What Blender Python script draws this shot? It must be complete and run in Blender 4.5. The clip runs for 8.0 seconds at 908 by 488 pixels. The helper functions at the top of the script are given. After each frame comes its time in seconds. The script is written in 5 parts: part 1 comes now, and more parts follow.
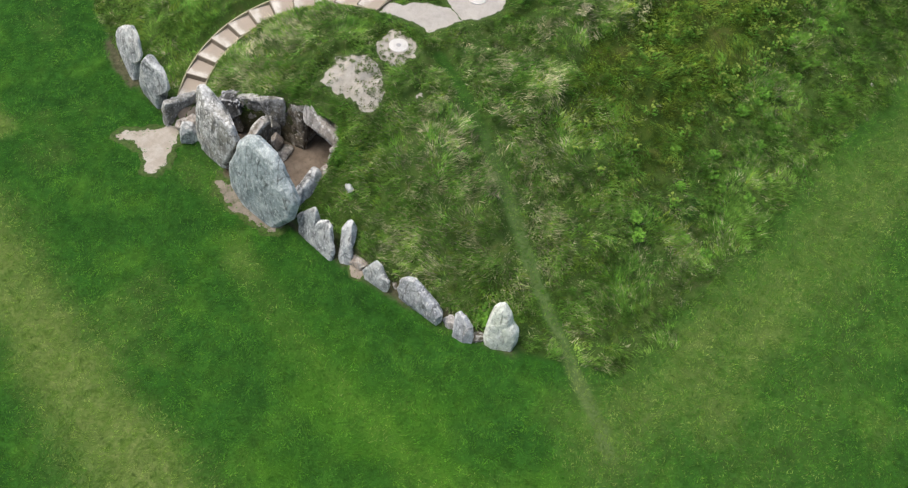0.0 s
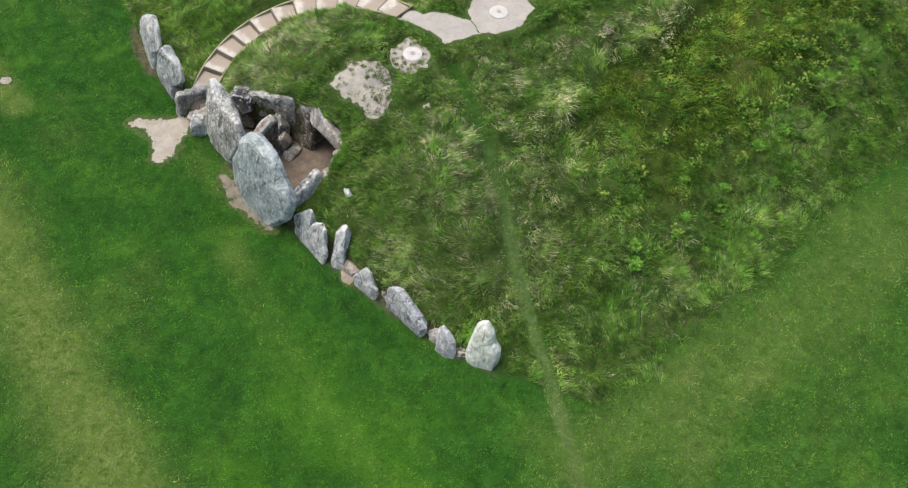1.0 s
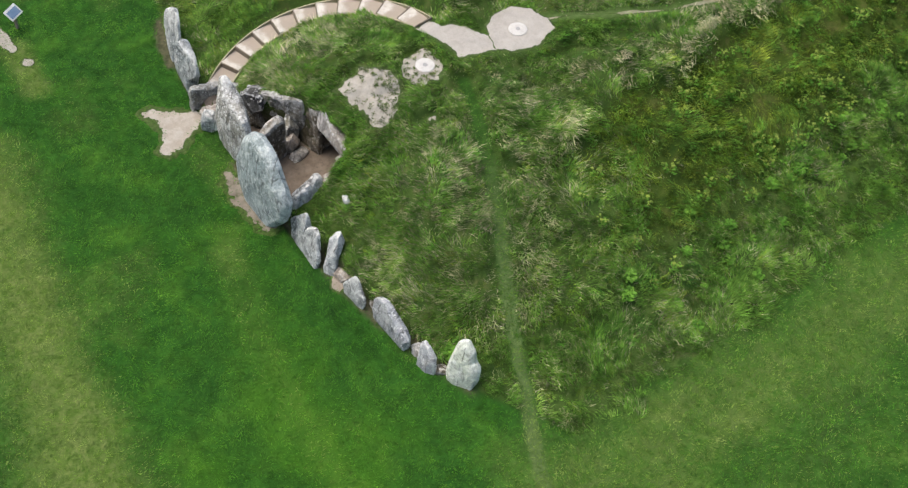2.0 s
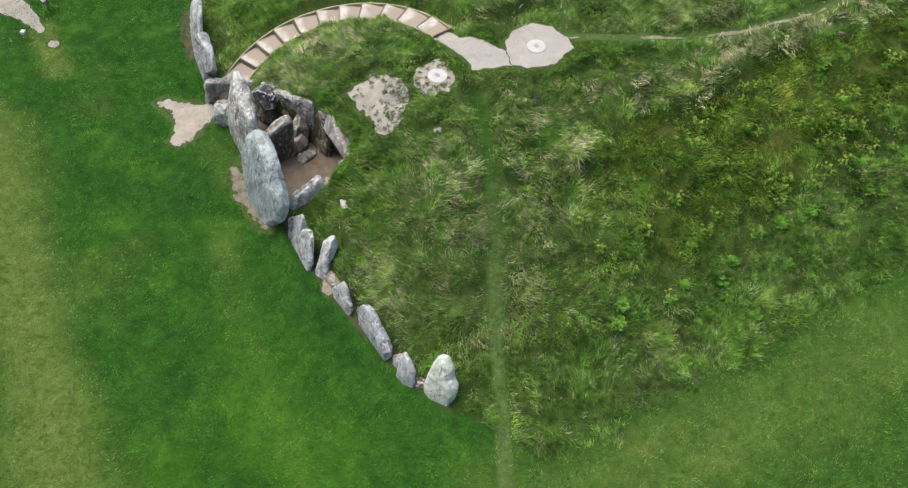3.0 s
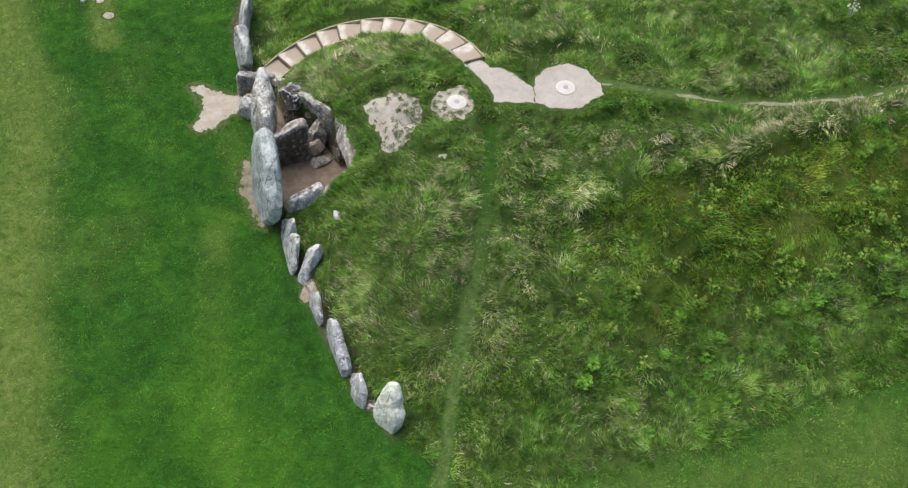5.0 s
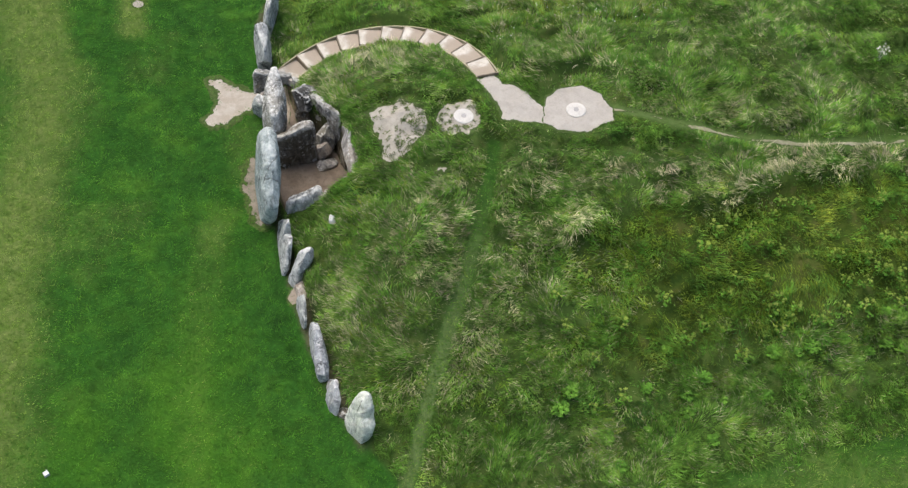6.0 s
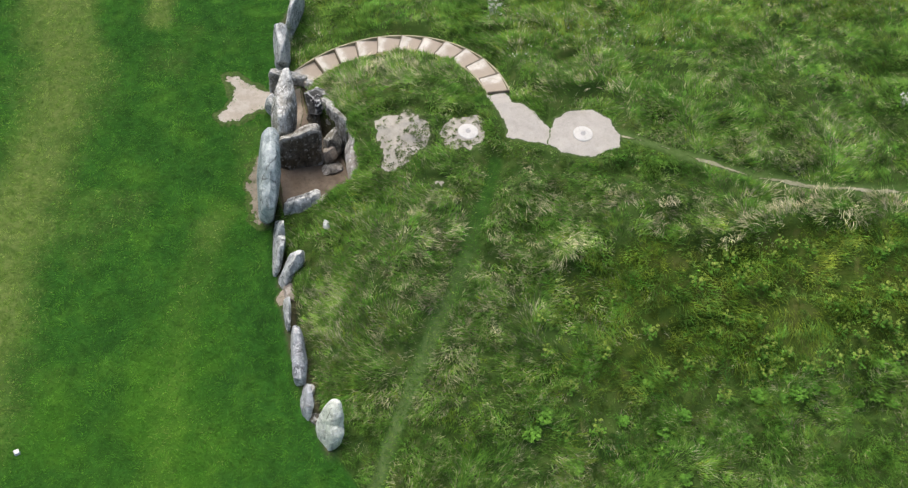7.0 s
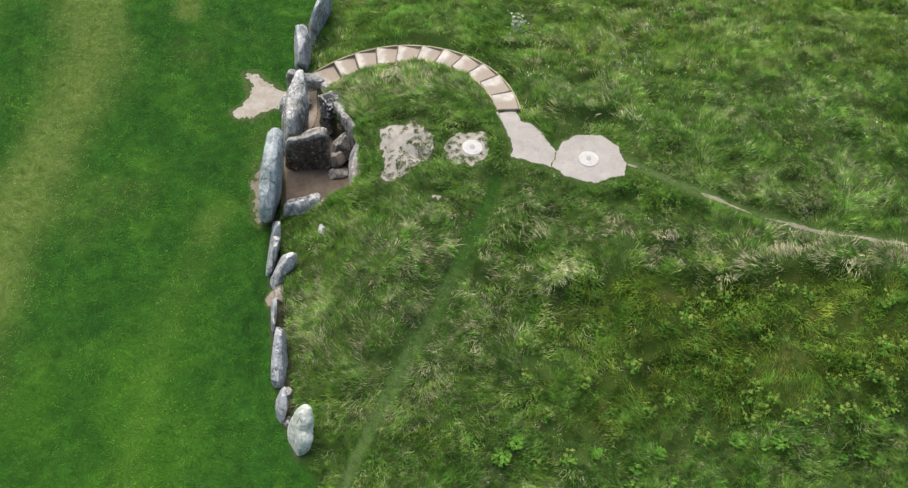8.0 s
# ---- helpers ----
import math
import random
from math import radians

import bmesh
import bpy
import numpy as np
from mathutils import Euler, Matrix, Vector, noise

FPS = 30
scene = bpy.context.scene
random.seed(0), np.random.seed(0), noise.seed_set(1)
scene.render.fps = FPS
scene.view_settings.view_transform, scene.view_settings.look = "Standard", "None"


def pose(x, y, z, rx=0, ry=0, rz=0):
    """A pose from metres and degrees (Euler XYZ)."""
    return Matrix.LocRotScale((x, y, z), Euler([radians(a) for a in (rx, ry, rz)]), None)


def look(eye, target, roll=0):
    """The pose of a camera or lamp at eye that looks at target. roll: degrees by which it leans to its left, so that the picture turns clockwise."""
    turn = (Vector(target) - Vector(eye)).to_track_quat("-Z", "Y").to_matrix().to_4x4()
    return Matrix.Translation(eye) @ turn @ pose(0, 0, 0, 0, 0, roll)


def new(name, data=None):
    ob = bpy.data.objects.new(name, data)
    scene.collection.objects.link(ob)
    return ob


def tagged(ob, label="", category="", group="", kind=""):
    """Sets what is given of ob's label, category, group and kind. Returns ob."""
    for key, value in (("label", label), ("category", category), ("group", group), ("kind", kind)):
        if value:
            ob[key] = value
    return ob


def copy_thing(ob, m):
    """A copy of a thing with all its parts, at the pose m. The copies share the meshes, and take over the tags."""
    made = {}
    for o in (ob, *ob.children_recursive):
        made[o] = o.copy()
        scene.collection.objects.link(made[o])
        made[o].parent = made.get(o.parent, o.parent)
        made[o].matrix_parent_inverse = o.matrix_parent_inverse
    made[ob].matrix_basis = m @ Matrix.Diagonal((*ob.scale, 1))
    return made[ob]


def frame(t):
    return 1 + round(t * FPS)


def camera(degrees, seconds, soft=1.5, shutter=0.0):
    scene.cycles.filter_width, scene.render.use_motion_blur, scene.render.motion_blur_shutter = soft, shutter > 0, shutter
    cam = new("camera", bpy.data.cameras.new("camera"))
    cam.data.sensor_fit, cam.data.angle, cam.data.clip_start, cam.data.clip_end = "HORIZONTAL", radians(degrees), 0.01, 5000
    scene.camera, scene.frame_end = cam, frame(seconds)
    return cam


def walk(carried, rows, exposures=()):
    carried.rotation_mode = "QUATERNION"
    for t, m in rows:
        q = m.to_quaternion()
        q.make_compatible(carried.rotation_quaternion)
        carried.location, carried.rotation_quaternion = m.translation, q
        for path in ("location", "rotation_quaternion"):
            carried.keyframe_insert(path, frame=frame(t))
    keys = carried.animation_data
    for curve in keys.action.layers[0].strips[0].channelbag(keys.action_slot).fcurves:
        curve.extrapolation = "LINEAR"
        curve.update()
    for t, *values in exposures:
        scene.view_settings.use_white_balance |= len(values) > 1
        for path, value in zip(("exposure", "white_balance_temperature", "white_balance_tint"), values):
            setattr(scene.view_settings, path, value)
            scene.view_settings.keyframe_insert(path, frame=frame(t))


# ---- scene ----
cam = camera(39.0, 8.0, soft=1.3)
PATH = [
    (0, (-20.318, -17.698, 34.223), (-19.254, -17.111, 32.634), 5.7),
    (0.5, (-19.364, -18.727, 34.271), (-18.332, -18.087, 32.681), 5.7),
    (1, (-18.351, -19.738, 34.27), (-17.354, -19.046, 32.68), 5.7),
    (1.5, (-17.28, -20.613, 34.314), (-16.32, -19.873, 32.723), 5.7),
    (3, (-13.883, -23.033, 34.374), (-13.047, -22.157, 32.782), 5.8),
    (3.5, (-12.582, -23.692, 34.468), (-11.797, -22.776, 32.873), 5.8),
    (4, (-11.326, -24.317, 34.518), (-10.589, -23.363, 32.922), 5.8),
    (4.5, (-10.103, -24.888, 34.51), (-9.413, -23.897, 32.915), 5.9),
    (6, (-6.093, -26.27, 34.604), (-5.563, -25.184, 33.01), 6.0),
    (6.5, (-4.667, -26.548, 34.702), (-4.197, -25.438, 33.106), 6.0),
    (7, (-3.362, -26.822, 34.734), (-2.944, -25.689, 33.14), 6.1),
    (7.5, (-1.954, -26.997, 34.815), (-1.597, -25.845, 33.22), 6.2),
    (8, (-0.545, -27.006, 34.904), (-0.247, -25.84, 33.307), 6.2),
]
walk(cam, [(t, look(eye, target, roll)) for t, eye, target, roll in PATH])

# ---- world, sun, exposure ----
SUN_EL, SUN_ROT = radians(66), radians(-24)
world = bpy.data.worlds.new("overcast_sky")
scene.world = world
world.use_nodes = True
wn = world.node_tree
sky = wn.nodes.new("ShaderNodeTexSky")
sky.sky_type, sky.sun_disc = "NISHITA", False
sky.sun_elevation, sky.sun_rotation = SUN_EL, SUN_ROT
sky.air_density, sky.dust_density, sky.ozone_density = 1.0, 4.0, 1.0
wn.links.new(sky.outputs[0], wn.nodes["Background"].inputs[0])
wn.nodes["Background"].inputs[1].default_value = 0.115
sun = new("sun", bpy.data.lights.new("sun", "SUN"))
sun.data.energy, sun.data.angle, sun.data.color = 1.4, radians(45), (1.0, 0.965, 0.915)
sd = Vector((math.sin(SUN_ROT) * math.cos(SUN_EL), math.cos(SUN_ROT) * math.cos(SUN_EL), math.sin(SUN_EL)))
sun.matrix_world = look(sd * 60, (0, 0, 0))
scene.view_settings.exposure = 0.995


# ---- small maths ----
def sstep(a, b, v):
    t = np.clip((np.asarray(v, float) - a) / (b - a), 0, 1)
    return t * t * (3 - 2 * t)


def lattice(ix, iy, seed):
    h = (ix * 374761393 + iy * 668265263 + seed * 974634777) & 0x7FFFFFFF
    h = ((h ^ (h >> 13)) * 1274126177) & 0x7FFFFFFF
    return ((h ^ (h >> 16)) & 0xFFFF) / 65535.0


def vnoise(x, y, seed=0):
    """Smooth value noise, 0 to 1, one cell a metre."""
    x, y = np.asarray(x, float), np.asarray(y, float)
    fx, fy = np.floor(x), np.floor(y)
    ix, iy = fx.astype(np.int64), fy.astype(np.int64)
    u, v = x - fx, y - fy
    u, v = u * u * (3 - 2 * u), v * v * (3 - 2 * v)
    a, b = lattice(ix, iy, seed), lattice(ix + 1, iy, seed)
    c, d = lattice(ix, iy + 1, seed), lattice(ix + 1, iy + 1, seed)
    return (a * (1 - u) + b * u) * (1 - v) + (c * (1 - u) + d * u) * v


def fbm(x, y, seed=0, octaves=3):
    total, amp, norm = 0, 1.0, 0
    for k in range(octaves):
        total = total + amp * vnoise(np.asarray(x) * 2 ** k, np.asarray(y) * 2 ** k, seed + 17 * k)
        norm, amp = norm + amp, amp * 0.5
    return total / norm


def sdf_poly(poly, x, y):
    """Signed distance to a closed polygon, negative inside."""
    x, y = np.asarray(x, float), np.asarray(y, float)
    best, inside = np.full(x.shape, 1e9), np.zeros(x.shape, bool)
    n = len(poly)
    for k in range(n):
        (ax, ay), (bx, by) = poly[k], poly[(k + 1) % n]
        ex, ey = bx - ax, by - ay
        t = np.clip(((x - ax) * ex + (y - ay) * ey) / (ex * ex + ey * ey), 0, 1)
        best = np.minimum(best, np.hypot(x - ax - t * ex, y - ay - t * ey))
        if ay != by:
            cross = ((ay > y) != (by > y)) & (x < (bx - ax) * (y - ay) / (by - ay) + ax)
            inside ^= cross
    return np.where(inside, -best, best)


def dist_line(line, x, y):
    """Distance to an open polyline."""
    best = np.full(np.shape(x), 1e9)
    for (ax, ay), (bx, by) in zip(line, line[1:]):
        ex, ey = bx - ax, by - ay
        t = np.clip(((x - ax) * ex + (y - ay) * ey) / (ex * ex + ey * ey), 0, 1)
        best = np.minimum(best, np.hypot(x - ax - t * ex, y - ay - t * ey))
    return best


# ---- the lie of the land ----
STAIR_C, R_IN, R_OUT = (4.0, 2.15), 3.86, 4.62
RISERS = [106, 96, 86, 76, 65, 54.5, 44, 33, 22, 9, -4]
Z0, RISE = 0.72, 0.196
COURT = [(0.35, -0.05), (1.5, -0.42), (2.55, -0.3), (2.75, 0.0), (3.9, 0.1), (3.9, 1.7), (3.05, 1.8), (3.0, 2.5), (2.6, 3.5),
         (2.15, 4.3), (2.2, 5.2), (2.2, 5.7), (1.3, 6.2), (1.15, 5.4), (1.12, 4.9), (0.95, 3.4), (0.45, 3.0)]
PAD = [(9.38, -0.28), (9.68, 0.2), (10.33, 0.47), (11.16, 0.35), (11.61, -0.26), (11.76, -1.04), (11.48, -1.58),
       (10.73, -1.75), (9.98, -1.63), (9.42, -1.28), (9.13, -0.83)]
LINK = [(7.72, 1.85), (8.5, 1.85), (8.59, 1.31), (9.05, 0.95), (9.26, 0.41), (9.5, -0.3), (9.3, -0.95), (8.59, -0.66),
        (7.89, -0.25), (7.95, 0.38), (7.87, 0.99)]
RINGPAD = [(6.1, 0.6), (6.45, 0.74), (7.03, 0.72), (7.12, 0.36), (7.14, 0.04), (6.9, -0.3), (6.5, -0.48), (6.17, -0.46), (5.78, -0.26), (5.85, 0.23)]
WORN = [(3.63, 1.44), (4.43, 1.38), (5.02, 1.58), (5.1, 1.22), (5.28, 0.82), (5.46, 0.56), (5.35, 0.02), (5.15, -0.34), (4.83, -0.6), (4.52, -0.76),
        (4.17, -1.0), (3.5, -0.94), (3.57, -0.46), (3.66, 0.07), (3.68, 0.66), (3.66, 1.18)]
FISH = [(-0.42, 7.16), (-0.16, 7.06), (0.12, 6.62), (0.62, 6.26), (1.05, 5.98), (1.12, 5.76), (0.66, 5.5), (0.04, 5.2), (-0.5, 4.94), (-0.84, 5.04),
        (-0.98, 5.3), (-0.64, 5.62), (-0.32, 6.06), (-0.26, 6.52)]
FRONT = [(0.3, 3.2), (-0.1, 3.02), (-0.42, 2.75), (-0.66, 2.01), (-0.74, 1.18), (-0.76, 0.4), (-0.6, 0.02), (-0.2, -0.15), (0.1, 0.3), (0.2, 1.55)]
CREST = [(11.5, -0.9), (12.6, -1.6), (15.6, -3.6), (17.8, -4.6), (20.3, -5.2), (24.0, -5.6), (30.0, -6.0)]
TRACK = [(7.2, -1.2), (6.36, -2.8), (5.6, -4.0), (3.85, -6.4), (2.4, -8.3), (1.4, -9.8), (0.6, -10.9), (-0.7, -12.6), (-1.3, -13.2)]


LEDGE = [(9.1, 2.6), (9.4, 1.75), (10.2, 1.25), (11.6, 1.0), (12.6, 0.3), (14.5, -1.3), (17.0, -3.0), (21.0, -4.1)]


HUMP = [(3.7, 1.85), (4.6, 1.9), (5.4, 1.9), (6.0, 1.25), (7.2, 1.1)]


def shoulder_y(x):
    """The line along which the mound's crest breaks down to its southern flank."""
    return np.interp(x, [7, 8.4, 10.2, 11.2, 12.9, 14.5, 16.5, 20, 26], [-5.0, -5.3, -4.75, -4.6, -5.5, -5.6, -5.3, -6.1, -7.1])


def flank(x, y):
    """1 on the smooth, thin-grassed southern flank below the shoulder."""
    w = 1.0 * (fbm(x / 1.6, y / 1.6, 61) - 0.5)
    return sstep(7.5, 10.0, x + w) * sstep(-0.1, -0.5, y - shoulder_y(x) + 0.4 * w) * sstep(-10.9, -9.0, y + 1.6 * w)


def facade_x(y):
    y = np.asarray(y, float)
    return np.interp(y, [-40, -14, -12.2, -9.2, -5, 0, 3, 5, 7, 9.5, 12, 14, 40], [8, 3.5, 1.3, 0.15, -0.1, 0.1, 0.6, 1.0, 1.8, 2.5, 3.6, 5.5, 20])


def mound(x, y):
    """Height of the turf of the long mound, with no court or steps cut into it."""
    x, y = np.asarray(x, float), np.asarray(y, float)
    d = np.abs(y - (0.9 - 0.12 * x))
    p = np.maximum(0.5 + 0.5 * np.cos(np.pi * np.minimum(d / 13.6, 1)), 0) ** 0.72
    s = x - facade_x(y)
    ramp = sstep(-0.1, 0.25, s) * (0.27 + 0.73 * sstep(0.0, 4.4, s))
    lumps = 0.42 * (fbm(x / 2.4, y / 2.4, 5) - 0.5)
    body = 3.05 * p * ramp * (1 - 0.25 * sstep(30, 70, x)) * (1 - sstep(85, 100, x))
    dip = 0.6 * np.exp(-((x - 4.4) / 1.9) ** 2 - ((y - 4.8) / 1.5) ** 2)
    wx, wy = x + 0.5 * vnoise(x / 1.1, y / 1.1, 11), y + 0.5 * vnoise(x / 1.1, y / 1.1, 12)
    clump = 0.22 * sstep(0.35, 0.75, vnoise(wx / 1.05, wy / 0.75, 9)) + 0.10 * vnoise(wx / 0.45, wy / 0.35, 10)
    worn = np.minimum(dist_line(TRACK, x, y), dist_line(CREST, x, y))
    clump = clump * (1 + 0.25 * sstep(1.5, 3.0, y) * sstep(7.5, 9.5, x))
    lumps = lumps + clump * sstep(0.15, 0.7, worn) * sstep(0.6, 2.0, s) - 0.09
    above = y - np.interp(x, [p[0] for p in LEDGE], [p[1] for p in LEDGE])
    berm = 0.36 * np.exp(-(dist_line(LEDGE, x, y) / np.where(above > 0, 0.9, 0.24)) ** 2) * sstep(15.5, 12.0, x)
    over = y - shoulder_y(x) + 0.35 * (vnoise(x / 0.8, y / 2.0, 15) - 0.5)
    lip = np.where(over > 0, np.exp(-(over / 1.0) ** 2), np.exp(-(over / 0.36) ** 2)) * 0.2 - 0.03 * np.exp(-((over + 0.55) / 0.4) ** 2)
    above = y - np.interp(x, [p[0] for p in HUMP], [p[1] for p in HUMP])
    berm = berm + 0.2 * np.exp(-(dist_line(HUMP, x, y) / np.where(above > 0, 0.6, 0.16)) ** 2)
    berm = berm + lip * sstep(7.0, 9.0, x) * sstep(40, 24, x)
    return body + berm - np.minimum(dip, 0.5 * body) + lumps * sstep(0.1, 0.8, body)


def height(x, y):
    x, y = np.asarray(x, float), np.asarray(y, float)
    h = mound(x, y) + 0.05 * (fbm(x / 5.0, y / 5.0, 3) - 0.5)
    foot = np.exp(-((x - facade_x(y) + 0.2) / 0.3) ** 2) * sstep(-9.6, -9.0, y) * sstep(3.6, 2.6, y)
    h = h + foot * (0.1 + 0.08 * fbm(x / 0.4, y / 0.4, 161, 2))
    dx, dy = x - STAIR_C[0], y - STAIR_C[1]
    r, th = np.hypot(dx, dy), np.degrees(np.arctan2(dy, dx))
    gap = np.maximum(np.maximum(R_IN - r, r - R_OUT), np.maximum((th - 118) / 14, (-6 - th) / 14))
    near = sstep(0.55, 0.05, gap)
    slope = Z0 + RISE * np.interp(-th, [-118, -106] + [-r for r in RISERS[1:]], [0, 0.5] + [k + 1.0 for k in range(1, 11)])
    h = h * (1 - near) + (slope - 0.12 - 0.35 * sstep(0.05, -0.02, gap)) * near
    for poly, z in ((PAD, 2.86), (LINK, 2.86), (RINGPAD, 2.93)):
        k = sstep(0.5, 0.0, sdf_poly(poly, x, y))
        h = h * (1 - 0.8 * k) + z * 0.8 * k
    pit = sdf_poly(COURT, x, y)
    floor = 0.0 + 0.62 * sstep(5.2, 6.0, y) * sstep(1.0, 1.7, x)
    return h * sstep(-0.06, 0.08, pit) + floor * (1 - sstep(-0.06, 0.08, pit))


def top(x, y):
    """The surface seen from above: the land, and the turf over the passage roof."""
    roof = (x > 2.9) & (x < 4.2) & (y > -0.3) & (y < 2.0)
    return np.where(roof, np.maximum(mound(x, y), 2.06), height(x, y))


def no_grass(x, y):
    """True where nothing grows: court, steps, pads, worn ground."""
    dx, dy = x - STAIR_C[0], y - STAIR_C[1]
    r, th = np.hypot(dx, dy), np.degrees(np.arctan2(dy, dx))
    bad = (r > R_IN - 0.02) & (r < R_OUT + 0.04) & (th < 118) & (th > -7)
    bad |= sdf_poly(FISH, x, y) < -0.02 + 0.5 * (fbm(x / 0.2, y / 0.2, 76) - 0.5)
    for poly in (PAD, LINK, RINGPAD):
        bad |= sdf_poly(poly, x, y) < -0.06 + 0.22 * (vnoise(x / 0.13, y / 0.13, 78) - 0.5)
    bad |= (sdf_poly(COURT, x, y) < 0.02) & ~((x > 2.94) & (y < 2.0) & (y > -0.25))
    bad |= sdf_poly(FRONT, x, y) < -0.14 + 0.5 * (fbm(x / 0.22, y / 0.22, 79) - 0.5)
    bad |= sdf_poly(WORN, x, y) < -0.03 + 0.3 * (fbm(x / 0.25, y / 0.25, 77) - 0.5)
    bad |= np.hypot((x - 5.25) / 1.5, y + 1.72) < 0.2 + 0.3 * (fbm(x / 0.2, y / 0.2, 75) - 0.5)
    bad |= (dist_line(CREST, x, y) < 0.1)
    return bad


# ---- materials ----
def material(name):
    m = bpy.data.materials.new(name)
    m.use_nodes = True
    nt = m.node_tree
    return m, nt, nt.nodes["Principled BSDF"]


def coords(nt, scale=(1, 1, 1)):
    geo = nt.nodes.new("ShaderNodeNewGeometry")
    mp = nt.nodes.new("ShaderNodeMapping")
    mp.inputs["Scale"].default_value = scale
    nt.links.new(geo.outputs["Position"], mp.inputs[0])
    return mp.outputs[0]


def tex(nt, vec, scale, detail=4.0, rough=0.6, distort=0.0):
    n = nt.nodes.new("ShaderNodeTexNoise")
    n.inputs["Scale"].default_value, n.inputs["Detail"].default_value = scale, detail
    n.inputs["Roughness"].default_value, n.inputs["Distortion"].default_value = rough, distort
    nt.links.new(vec, n.inputs["Vector"])
    return n.outputs["Fac"]


def ramp(nt, fac, stops):
    r = nt.nodes.new("ShaderNodeValToRGB")
    while len(r.color_ramp.elements) < len(stops):
        r.color_ramp.elements.new(0.5)
    for e, (p, c) in zip(r.color_ramp.elements, stops):
        e.position, e.color = p, (*c, 1) if not isinstance(c, (int, float)) else (c, c, c, 1)
    nt.links.new(fac, r.inputs[0])
    return r.outputs[0]


def mix(nt, fac, a, b, kind="MIX"):
    m = nt.nodes.new("ShaderNodeMix")
    m.data_type, m.blend_type = "RGBA", kind
    for value, k in ((fac, 0), (a, 6), (b, 7)):
        slot = m.inputs[k]
        if isinstance(value, (int, float)):
            slot.default_value = value if k == 0 else (value, value, value, 1)
        elif isinstance(value, tuple):
            slot.default_value = (*value, 1)
        else:
            nt.links.new(value, slot)
    return m.outputs[2]


def math_node(nt, op, a, b=0.0):
    m = nt.nodes.new("ShaderNodeMath")
    m.operation = op
    for value, slot in ((a, m.inputs[0]), (b, m.inputs[1])):
        if isinstance(value, (int, float)):
            slot.default_value = value
        else:
            nt.links.new(value, slot)
    return m.outputs[0]


def bump(nt, bsdf, fac, strength, distance):
    b = nt.nodes.new("ShaderNodeBump")
    b.inputs["Strength"].default_value, b.inputs["Distance"].default_value = strength, distance
    nt.links.new(fac, b.inputs["Height"])
    nt.links.new(b.outputs[0], bsdf.inputs["Normal"])


def attr(nt, name):
    a = nt.nodes.new("ShaderNodeAttribute")
    a.attribute_name = name
    return a.outputs["Fac"]


def finish(nt, bsdf, colour, rough=0.9, spec=0.2):
    nt.links.new(colour, bsdf.inputs["Base Color"])
    bsdf.inputs["Roughness"].default_value = rough
    bsdf.inputs["Specular IOR Level"].default_value = spec


def island(nt):
    return nt.nodes.new("ShaderNodeNewGeometry").outputs["Random Per Island"]


def make_turf():
    m, nt, bsdf = material("turf")
    v = coords(nt)
    lawn = ramp(nt, tex(nt, v, 0.55, 5, 0.62), [(0.3, (0.012, 0.050, 0.006)), (0.52, (0.020, 0.075, 0.008)), (0.72, (0.043, 0.113, 0.011))])
    fine = ramp(nt, tex(nt, v, 9.0, 5, 0.7), [(0.34, 0.74), (0.66, 1.26)])
    lawn = mix(nt, 0.7, lawn, fine, "MULTIPLY")
    mid = ramp(nt, tex(nt, v, 2.0, 5, 0.65, 0.6), [(0.36, 0.72), (0.64, 1.28)])
    lawn = mix(nt, 1.0, lawn, mid, "MULTIPLY")
    dryc = ramp(nt, tex(nt, v, 3.5, 5, 0.65), [(0.35, (0.062, 0.115, 0.015)), (0.65, (0.125, 0.162, 0.044))])
    lush = ramp(nt, tex(nt, v, 1.6, 5, 0.65), [(0.3, (0.03, 0.105, 0.006)), (0.55, (0.048, 0.135, 0.008)), (0.75, (0.075, 0.16, 0.014))])
    lawn = mix(nt, attr(nt, "lush"), lawn, lush)
    lawn = mix(nt, attr(nt, "dry"), lawn, dryc)
    thatch = ramp(nt, tex(nt, v, 2.2, 5, 0.65), [(0.3, (0.025, 0.054, 0.010)), (0.55, (0.046, 0.081, 0.015)), (0.75, (0.085, 0.092, 0.03))])
    thin = ramp(nt, tex(nt, v, 1.6, 5, 0.65, 0.8), [(0.34, (0.022, 0.046, 0.006)), (0.5, (0.043, 0.070, 0.009)), (0.66, (0.078, 0.084, 0.022))])
    thatch = mix(nt, attr(nt, "flank"), thatch, thin)
    c = mix(nt, attr(nt, "mound"), lawn, thatch)
    trodden = ramp(nt, tex(nt, v, 6.0, 4, 0.6), [(0.35, (0.062, 0.104, 0.026)), (0.65, (0.098, 0.138, 0.047))])
    c = mix(nt, math_node(nt, "MULTIPLY", attr(nt, "track"), 0.85), c, trodden)
    soil = ramp(nt, tex(nt, v, 5, 5, 0.65), [(0.35, (0.041, 0.036, 0.022)), (0.65, (0.120, 0.098, 0.064))])
    c = mix(nt, attr(nt, "soil"), c, soil)
    finish(nt, bsdf, c, 0.95, 0.1)
    bump(nt, bsdf, tex(nt, v, 22, 4, 0.7), 0.7, 0.05)
    return m


